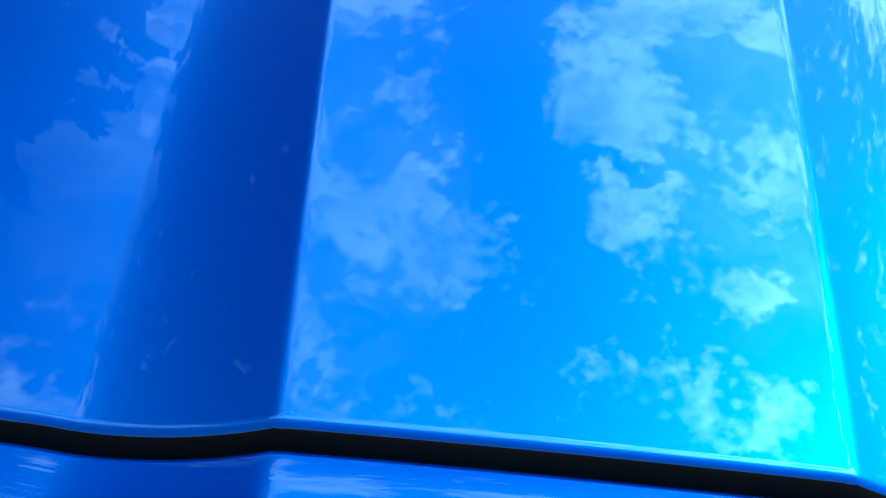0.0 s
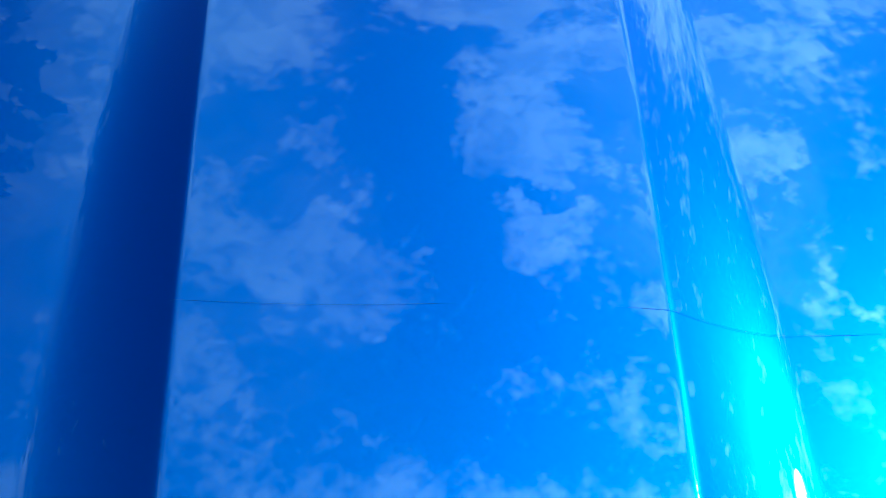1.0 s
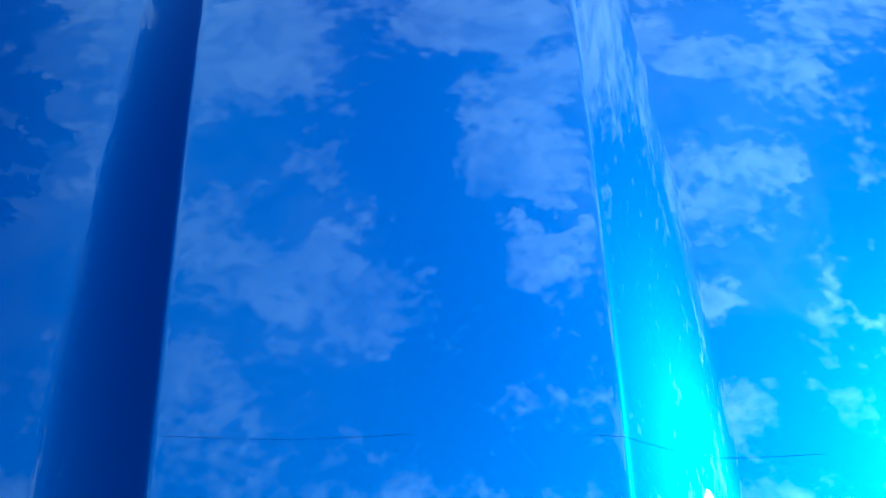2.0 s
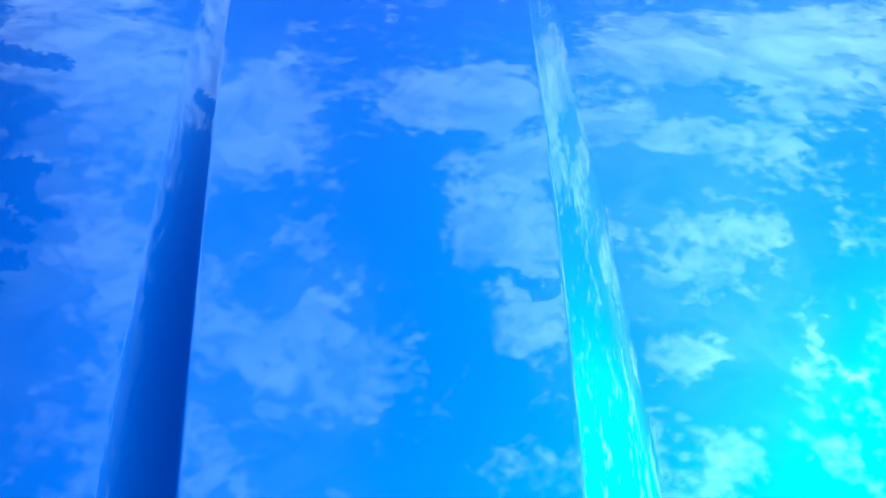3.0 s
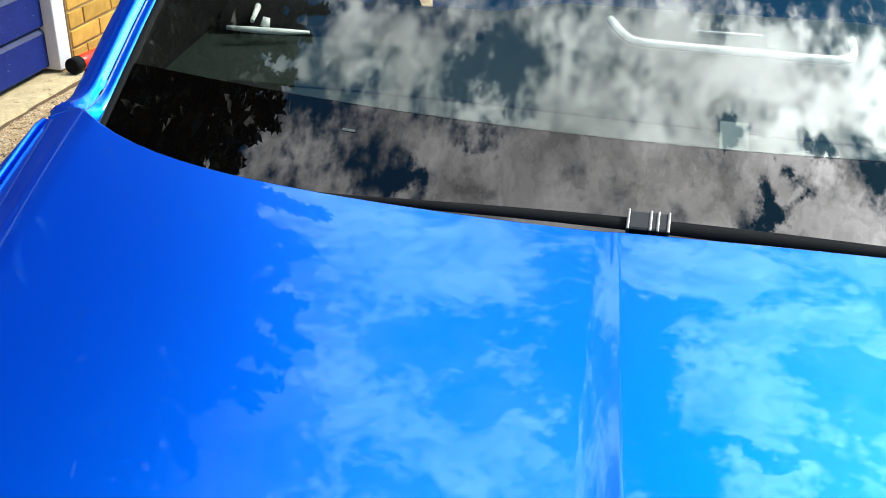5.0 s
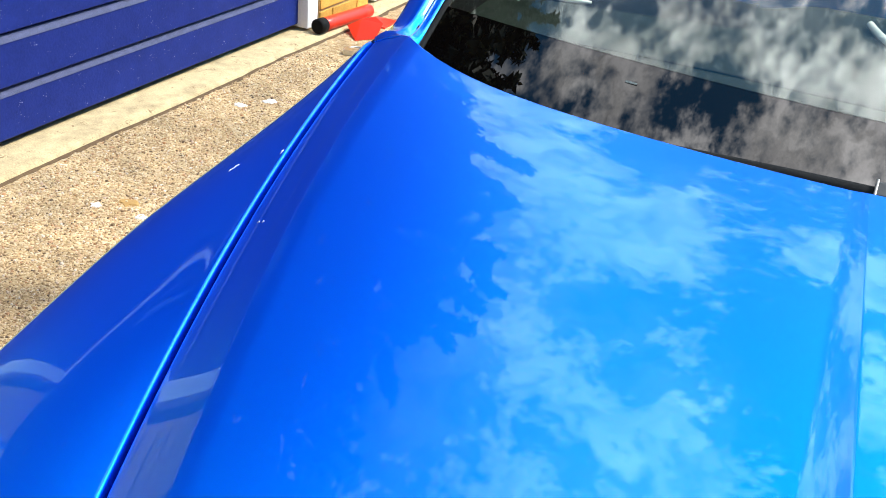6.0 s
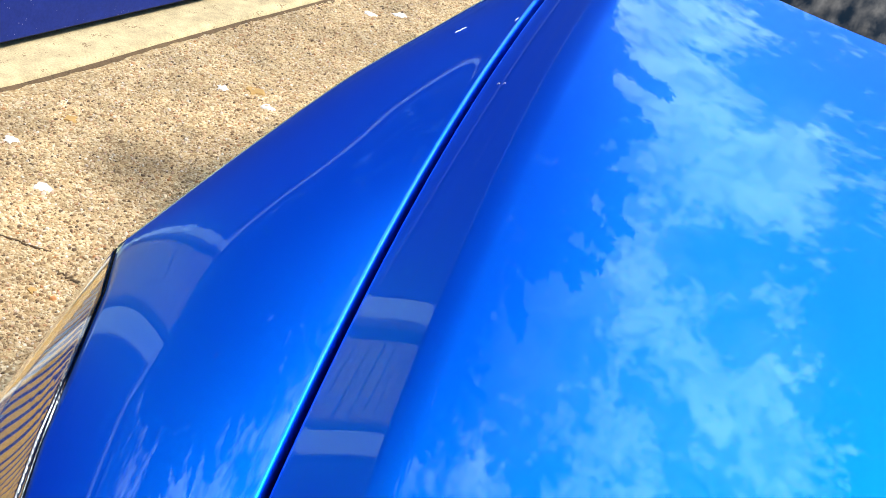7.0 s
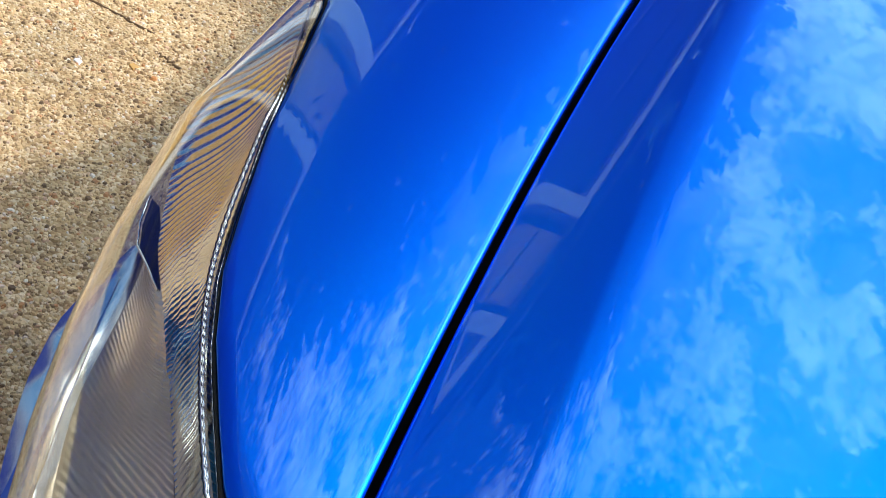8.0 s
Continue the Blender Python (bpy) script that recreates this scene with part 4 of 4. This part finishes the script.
# raised concrete strip along the doors
sill = []
rng = random.Random(4)
for i in range(121):
    y = -6 + i * 0.1
    e = 0.10 + 0.012 * noise.noise((y * 1.7, 0, 0)) + 0.008 * noise.noise((y * 9, 3, 0)) - 0.018 * (y + 1.0) * (1 if y > -2.2 else 0) * 0.4
    sill.append([(-0.14, y, 0.02), (e - 0.02, y, 0.02), (e - 0.004, y, 0.016), (e + 0.004, y, 0.008), (e + 0.006, y, -0.01)])
th = tagged(part("threshold", grid(sill), SILL), "pale concrete strip along the garage doors", "threshold", kind="structure")
th.matrix_world = GM
DIRT = material("brown_dirt", (0.11, 0.065, 0.03), 0.95, noise_scale=22, spread=0.5, bump=0.8, bump_scale=90)
joint = []
for i in range(601):
    y = -6 + i * 0.02
    r = sill[min(i // 5, 119)][4][0], sill[min(i // 5 + 1, 120)][4][0]
    e = mix(r[0], r[1], (i % 5) / 5)
    w = 0.010 + 0.022 * abs(noise.noise((y * 5, 9, 0))) + 0.014 * noise.noise((y * 23, 2, 0))
    joint.append([(e - 0.004, y, 0.006), (e + w * 0.5, y, 0.0035 + 0.002 * noise.noise((y * 40, 5, 0))), (e + w, y, -0.001)])
dirt = tagged(part("joint_dirt", grid(joint), DIRT), "brown dirt gathered along the concrete strip", "dirt", kind="structure")
dirt.matrix_world = GM

# ground
GROUND = bpy.data.materials.new("exposed_aggregate")
GROUND.use_nodes = True
gt = GROUND.node_tree
gb = gt.nodes["Principled BSDF"]
gb.inputs["Roughness"].default_value = 0.9
gc = gt.nodes.new("ShaderNodeTexCoord")


def gnode(kind, **kw):
    n = gt.nodes.new(kind)
    for k, v in kw.items():
        n.inputs[k].default_value = v
    return n


vor = gnode("ShaderNodeTexVoronoi", Scale=170.0)
gt.links.new(gc.outputs["Object"], vor.inputs["Vector"])
cr = gt.nodes.new("ShaderNodeValToRGB")
for pos, col in ((0.0, (0.26, 0.15, 0.065, 1)), (0.25, (0.46, 0.29, 0.13, 1)), (0.5, (0.56, 0.385, 0.19, 1)), (0.75, (0.62, 0.44, 0.23, 1)), (1.0, (0.72, 0.58, 0.39, 1))):
    e = cr.color_ramp.elements.new(pos) if 0 < pos < 1 else cr.color_ramp.elements[0 if pos == 0 else -1]
    e.color = col
sepc = gt.nodes.new("ShaderNodeSeparateColor")
gt.links.new(vor.outputs["Color"], sepc.inputs[0])
gt.links.new(sepc.outputs[0], cr.inputs[0])


def weathering(t, coords):
    """Blotches over the drive, and an oil stain."""
    def node(kind, **kw):
        n = t.nodes.new(kind)
        for k, v in kw.items():
            n.inputs[k].default_value = v
        return n

    def span(value, lo, hi, out_lo, out_hi):
        n = t.nodes.new("ShaderNodeMapRange")
        n.inputs[1].default_value, n.inputs[2].default_value, n.inputs[3].default_value, n.inputs[4].default_value = lo, hi, out_lo, out_hi
        t.links.new(value, n.inputs[0])
        return n.outputs[0]

    def times(u, v):
        n = t.nodes.new("ShaderNodeMath")
        n.operation = "MULTIPLY"
        t.links.new(u, n.inputs[0]), t.links.new(v, n.inputs[1])
        return n.outputs[0]

    blot = node("ShaderNodeTexNoise", Scale=3.5, Detail=8.0, Roughness=0.65)
    t.links.new(coords, blot.inputs["Vector"])
    patch = node("ShaderNodeTexNoise", Scale=22.0, Detail=4.0, Roughness=0.6)
    t.links.new(coords, patch.inputs["Vector"])
    total = times(span(blot.outputs[0], 0.3, 0.7, 0.54, 1.04), span(patch.outputs[0], 0.3, 0.7, 0.8, 1.15))
    wobble = node("ShaderNodeTexNoise", Scale=14.0, Detail=5.0)
    t.links.new(coords, wobble.inputs["Vector"])
    shift = t.nodes.new("ShaderNodeVectorMath")
    shift.operation = "MULTIPLY_ADD"
    t.links.new(wobble.outputs[1], shift.inputs[0])
    shift.inputs[1].default_value, shift.inputs[2].default_value = (0.22, 0.22, 0), (-0.11, -0.11, 0)
    moved = t.nodes.new("ShaderNodeVectorMath")
    moved.operation = "ADD"
    t.links.new(coords, moved.inputs[0]), t.links.new(shift.outputs[0], moved.inputs[1])
    for centre, lo, hi, dark in (((-1.86, 1.56, 0), 0.02, 0.17, 0.55),):
        far = t.nodes.new("ShaderNodeVectorMath")
        far.operation = "DISTANCE"
        far.inputs[1].default_value = centre
        t.links.new(moved.outputs[0], far.inputs[0])
        total = times(total, span(far.outputs["Value"], lo, hi, dark, 1.0))
    return total


def scaled(t, colour, value):
    n = t.nodes.new("ShaderNodeVectorMath")
    n.operation = "SCALE"
    t.links.new(colour, n.inputs[0]), t.links.new(value, n.inputs["Scale"])
    return n.outputs[0]


gt.links.new(scaled(gt, cr.outputs[0], weathering(gt, gc.outputs["Object"])), gb.inputs["Base Color"])
bu = gnode("ShaderNodeBump", Strength=0.8, Distance=0.003)
gt.links.new(vor.outputs["Distance"], bu.inputs["Height"])
bu.invert = True
gt.links.new(bu.outputs[0], gb.inputs["Normal"])
part("ground", grid([[(x, y, 0) for x in (-80, -2.2, 0, 80)] for y in (-80, 0, 3, 80)]), GROUND)
tagged(bpy.data.objects["ground"], "pale exposed-aggregate concrete driveway", "ground", kind="structure")

# loose-looking pebbles set in the concrete
STONE = bpy.data.materials.new("pebbles")
STONE.use_nodes = True
pt_ = STONE.node_tree
pb = pt_.nodes["Principled BSDF"]
pb.inputs["Roughness"].default_value = 0.75
geo = pt_.nodes.new("ShaderNodeNewGeometry")
pc = pt_.nodes.new("ShaderNodeValToRGB")
for pos, col in ((0.0, (0.13, 0.075, 0.04, 1)), (0.10, (0.30, 0.18, 0.085, 1)), (0.32, (0.54, 0.36, 0.18, 1)), (0.62, (0.68, 0.49, 0.27, 1)), (0.82, (0.80, 0.62, 0.40, 1)), (0.91, (0.46, 0.19, 0.06, 1)), (1.0, (0.86, 0.79, 0.66, 1))):
    e = pc.color_ramp.elements.new(pos) if 0 < pos < 1 else pc.color_ramp.elements[0 if pos == 0 else -1]
    e.color = col
pt_.links.new(geo.outputs["Random Per Island"], pc.inputs[0])
pt_.links.new(scaled(pt_, pc.outputs[0], weathering(pt_, pt_.nodes.new("ShaderNodeTexCoord").outputs["Object"])), pb.inputs["Base Color"])
gen = np.random.default_rng(7)
N = 100000
sx = gen.uniform(-2.28, -0.95, N)
sy = 0.25 + 3.4 * gen.uniform(0, 1, N) ** 1.8
rad = gen.uniform(0.0016, 0.0056, N) * (1 + 0.5 * (gen.uniform(0, 1, N) > 0.9))
SIDES = 6
ang = np.arange(SIDES) / SIDES * math.tau
spin = gen.uniform(0, math.tau, N)
squash = gen.uniform(0.55, 1.0, N)
rv = rad[:, None] * gen.uniform(0.75, 1.15, (N, SIDES))
lx, ly = rv * np.cos(ang), rv * np.sin(ang) * squash[:, None]
vx = sx[:, None] + lx * np.cos(spin)[:, None] - ly * np.sin(spin)[:, None]
vy = sy[:, None] + lx * np.sin(spin)[:, None] + ly * np.cos(spin)[:, None]
ring = np.stack([vx, vy, np.full_like(vx, -0.0005)], -1)
crown_ = np.stack([sx[:, None] + (vx - sx[:, None]) * 0.55, sy[:, None] + (vy - sy[:, None]) * 0.55, np.repeat((rad * gen.uniform(0.3, 0.7, N))[:, None], SIDES, 1)], -1)
pv = np.concatenate([ring, crown_], 1).reshape(-1, 3)
idx = np.arange(SIDES)
one = [np.stack([idx, (idx + 1) % SIDES, (idx + 1) % SIDES + SIDES, idx + SIDES], -1)]
quads = (one[0][None] + (np.arange(N) * SIDES * 2)[:, None, None]).reshape(-1, 4)
caps = (np.arange(SIDES, 2 * SIDES)[None] + (np.arange(N) * SIDES * 2)[:, None])
pm = bpy.data.meshes.new("pebbles")
pm.from_pydata(pv.tolist(), [], quads.tolist() + caps.tolist())
tagged(part("pebbles", pm, STONE), "small buff pebbles set in the concrete", "pebbles", kind="stuff")

# red folding parking post lying by the door, and its padlock
post = thing("parking_post", "red folding parking post with a black cap, lying flat", "parking post", (-2.20, 3.72, 0))


def post_part(name, mesh, mat, label=""):
    ob = part(name, mesh, mat, post, label)
    ob.location = (2.20, -3.72, 0)
    return ob


a0, a1 = Vector((-2.232, 3.85, 0.054)), Vector((-2.19, 4.24, 0.040))
post_part("tube", tube([a0.lerp(a1, i / 6) for i in range(7)], 0.029, 20), RED, "red painted steel tube")
cd = (a1 - a0).normalized()
post_part("cap", tube([a0 - cd * 0.03, a0 - cd * 0.027, a0 + cd * 0.02], [0.024, 0.032, 0.032], 20), RUBBER, "black plastic cap")
fl = bmesh.new()
vs = [fl.verts.new(p) for p in ((-2.18, 4.00, 0.03), (-2.09, 3.90, 0.002), (-2.03, 3.98, 0.002), (-2.06, 4.12, 0.03), (-2.11, 4.14, 0.05), (-2.15, 4.08, 0.045))]
fl.faces.new((vs[0], vs[1], vs[2], vs[3], vs[4], vs[5]))
bmesh.ops.solidify(fl, geom=fl.faces[:], thickness=0.006)
post_part("bracket", fl, RED, "bent red steel bracket")
post_part("base_plate", boxed((-2.20, 4.14, 0.0), (-2.06, 4.28, 0.008), 0.002), RED, "red base plate")
padlock = thing("padlock", "steel padlock lying on the concrete", "padlock", (-2.01, 3.73, 0))
lockm = pose(0, 0, 0, 0, 0, 12)
part("lock_body", boxed((-0.045, -0.022, 0.0), (0.045, 0.022, 0.024), 0.004, lockm), STEEL, padlock, "dull steel body")
part("shackle", tube([lockm @ Vector(p) for p in ((-0.03, 0.02, 0.012), (-0.03, 0.055, 0.012), (-0.015, 0.07, 0.012), (0.015, 0.07, 0.012), (0.03, 0.055, 0.012), (0.03, 0.02, 0.012))], 0.005, 8), STEEL, padlock, "bright shackle")

# cracks in the concrete
def crack(ax, ay, bx, by, seed):
    q = random.Random(seed)
    rows_ = []
    for i in range(41):
        u = i / 40
        off = 0.012 * noise.noise((u * 9, seed, 0)) + 0.004 * noise.noise((u * 40, seed, 3))
        w = 0.0012 * q.uniform(0.3, 1.9)
        x, y = mix(ax, bx, u), mix(ay, by, u) + off
        rows_.append([(x, y - w * 1.8, 0.0005), (x, y - w, 0.004), (x, y + w, 0.004), (x, y + w * 1.8, 0.0005)])
    tagged(part("crack", grid(rows_), DIRT), "dirt-filled crack in the concrete drive", "crack", group="cracks in the drive", kind="structure")


crack(-1.99, 1.11, -1.72, 1.175, 1)
crack(-1.66, 1.14, -1.60, 1.14, 4)

# small marks on the concrete
WHITE_SPOT = material("dried_white_splash", (0.8, 0.79, 0.76), 0.8, noise_scale=80, spread=0.08)
OCHRE = material("dry_leaf", (0.42, 0.24, 0.07), 0.8, noise_scale=60, spread=0.25)


def splash(x, y, r, mat, name, label, seed):
    q = random.Random(seed)
    bm = bmesh.new()
    n = 14
    rr = [r * q.uniform(0.55, 1.25) for _ in range(n)]
    top = [bm.verts.new((x + rr[i] * 0.8 * math.cos(i / n * math.tau), y + rr[i] * 0.75 * math.sin(i / n * math.tau), 0.0035)) for i in range(n)]
    bot = [bm.verts.new((x + rr[i] * 1.1 * math.cos(i / n * math.tau), y + rr[i] * 0.82 * math.sin(i / n * math.tau), 0.0)) for i in range(n)]
    bm.faces.new(top)
    for i in range(n):
        bm.faces.new((bot[i], bot[(i + 1) % n], top[(i + 1) % n], top[i]))
    tagged(part(name, bm, mat), label, name.replace("_", " "), group=name + "s on the drive")


for i, (x, y, r) in enumerate([(-1.917, 1.344, 0.022), (-2.125, 1.439, 0.02), (-1.855, 2.075, 0.02), (-2.009, 2.072, 0.018), (-2.184, 1.36, 0.012), (-2.02, 3.06, 0.025), (-2.09, 2.97, 0.022), (-1.70, 0.98, 0.010)]):
    splash(x, y, r, WHITE_SPOT, "white_splash", "dried white splash on the concrete drive", i)
for i, (x, y, r) in enumerate([(-1.94, 2.13, 0.028), (-1.643, 1.063, 0.012), (-2.12, 1.62, 0.02)]):
    splash(x, y, r, OCHRE, "dry_leaf", "small dry ochre leaf on the concrete drive", 20 + i)

# trees behind the garages
def tree(name, base, crown, leaves, size, seed):
    """crown: clumps of (x, y, z, radius) in the world."""
    g = np.random.default_rng(seed)
    t = thing(name, "tall dark leafy tree behind the garages", "tree", base)
    b = Vector(base)
    top = Vector((sum(c[0] for c in crown) / len(crown), sum(c[1] for c in crown) / len(crown), max(c[2] for c in crown)))
    part("trunk", tube([b.lerp(top, i / 8) - b + Vector((0.15 * math.sin(i), 0.1 * math.cos(i * 2), 0)) * (i > 0) for i in range(9)], [0.38 - 0.04 * i for i in range(9)], 12), BARK, t)
    for k, (x, y, z, r) in enumerate(crown):
        s = b.lerp(top, 0.45 + 0.04 * (k % 6)) - b
        e = Vector((x, y, z)) - b
        m_ = s.lerp(e, 0.5) + Vector((0, 0, 0.3))
        part("limb", tube([s, s.lerp(m_, 0.5), m_, m_.lerp(e, 0.6), e], [0.12, 0.10, 0.07, 0.045, 0.02], 7), BARK, t)
    vol = np.array([c[3] ** 2.2 for c in crown])
    pick = g.choice(len(crown), leaves, p=vol / vol.sum())
    C = np.array(crown)[pick]
    d = g.normal(size=(leaves, 3))
    d /= np.linalg.norm(d, axis=1)[:, None]
    # leaves sit in sprays near the clump's skin
    sp = g.normal(size=(len(crown) * 50, 3))
    sp /= np.linalg.norm(sp, axis=1)[:, None]
    sid = pick * 50 + g.integers(0, 50, leaves)
    reach = (0.45 + 0.85 * g.uniform(0, 1, len(sp)) ** 1.3)[sid]
    pos = C[:, :3] + sp[sid] * (C[:, 3] * reach * g.uniform(0.55, 1.0, leaves))[:, None] + d * (C[:, 3] * 0.085 * g.uniform(0, 1, leaves) ** 0.5)[:, None]
    u = g.normal(size=(leaves, 3))
    u /= np.linalg.norm(u, axis=1)[:, None]
    w = np.cross(u, d)
    w /= np.linalg.norm(w, axis=1)[:, None]
    L = (size * g.uniform(0.6, 1.3, leaves))[:, None]
    quad = np.stack([pos - u * L, pos + w * L * 0.45, pos + u * L, pos - w * L * 0.45], 1).reshape(-1, 3) - np.array(base)
    me = bpy.data.meshes.new("crown")
    me.from_pydata(quad.tolist(), [], np.arange(leaves * 4).reshape(-1, 4).tolist())
    part("crown", me, LEAF, t)


def clumps(rows):
    """Crown clumps from heading, height angle, distance and angular radius seen from beside the car."""
    out = []
    for az, el, dist, rho in rows:
        h, e = radians(az), radians(el)
        out.append((-0.4 + dist * math.sin(h) * math.cos(e), 0.75 + dist * math.cos(h) * math.cos(e), 0.9 + dist * math.sin(e), dist * math.sin(radians(rho))))
    return out


tree("tree", (-8.8, 10.0, 0), clumps([(-38, 20, 13, 13), (-33, 33, 13, 10), (-36, 43, 12.5, 9.5), (-41, 48.5, 12, 8), (-30, 47, 12.5, 4.5), (-47, 36, 12, 12), (-48, 46, 12, 8), (-29, 27, 14, 7), (-26, 41, 13, 3)]), 170000, 0.10, 3)
tree("tree", (-10.5, 3.0, 0), clumps([(-64, 28, 11.5, 13), (-76, 24, 11.5, 12), (-88, 20, 11.5, 12), (-100, 18, 12, 12), (-57, 40, 11, 8), (-70, 34, 11, 8), (-58, 47, 10.5, 5), (-64, 46, 10, 6), (-69, 44, 9.7, 5.5), (-65, 51, 9.5, 3.5), (-77, 33, 10, 6.5), (-46, 17, 11, 9), (-56, 14, 11, 9), (-68, 13, 11, 9), (-80, 12, 11, 9), (-92, 11, 11, 9), (-104, 11, 11, 9), (-118, 12, 11, 10)]) + [(-4.4, 3.0, 5.6, 0.8), (-4.6, 2.4, 5.3, 0.8), (-4.2, 3.5, 5.9, 0.7), (-5.0, 2.0, 5.2, 0.9), (-4.5, 4.0, 5.8, 0.8), (-3.9, 2.6, 6.0, 0.6), (-4.3, 2.2, 5.9, 0.6), (-3.7, 3.1, 6.2, 0.4)], 290000, 0.095, 5)
tree("tree", (-11.0, 5.0, 0), [(-7.3, 3.6, 10.6, 1.3), (-7.9, 2.8, 10.2, 1.3), (-7.0, 4.5, 10.9, 1.1), (-8.7, 2.0, 9.5, 1.5), (-6.2, 4.7, 11.4, 0.6), (-9.0, 4.0, 9.0, 1.8), (-9.5, 6.0, 8.5, 1.8)], 80000, 0.10, 11)
# pieces of the garage wall
brick_me = bpy.data.meshes.new("brick")
bb_ = boxed((-0.1, 0.0, 0.0), (0.0, 0.2175, 0.065), 0.004)
bb_.to_mesh(brick_me)
bb_.free()
brick_me.materials.append(BUFF)
rb = random.Random(2)
for y, w in PIERS:
    for c in range(26):
        cuts = (0.0, 0.5, 1.0) if c % 2 else (0.0, 0.25, 0.75, 1.0)
        for u0, u1 in zip(cuts, cuts[1:]):
            ob = new("brick", brick_me)
            ob.parent = wall
            ob.scale = (1, ((u1 - u0) * (w - 0.004) - 0.008) / 0.2175, 1)
            ob.location = (rb.uniform(-0.001, 0.002), y + 0.006 + u0 * (w - 0.004), 0.01 + c * 0.0765 + rb.uniform(-0.001, 0.001))
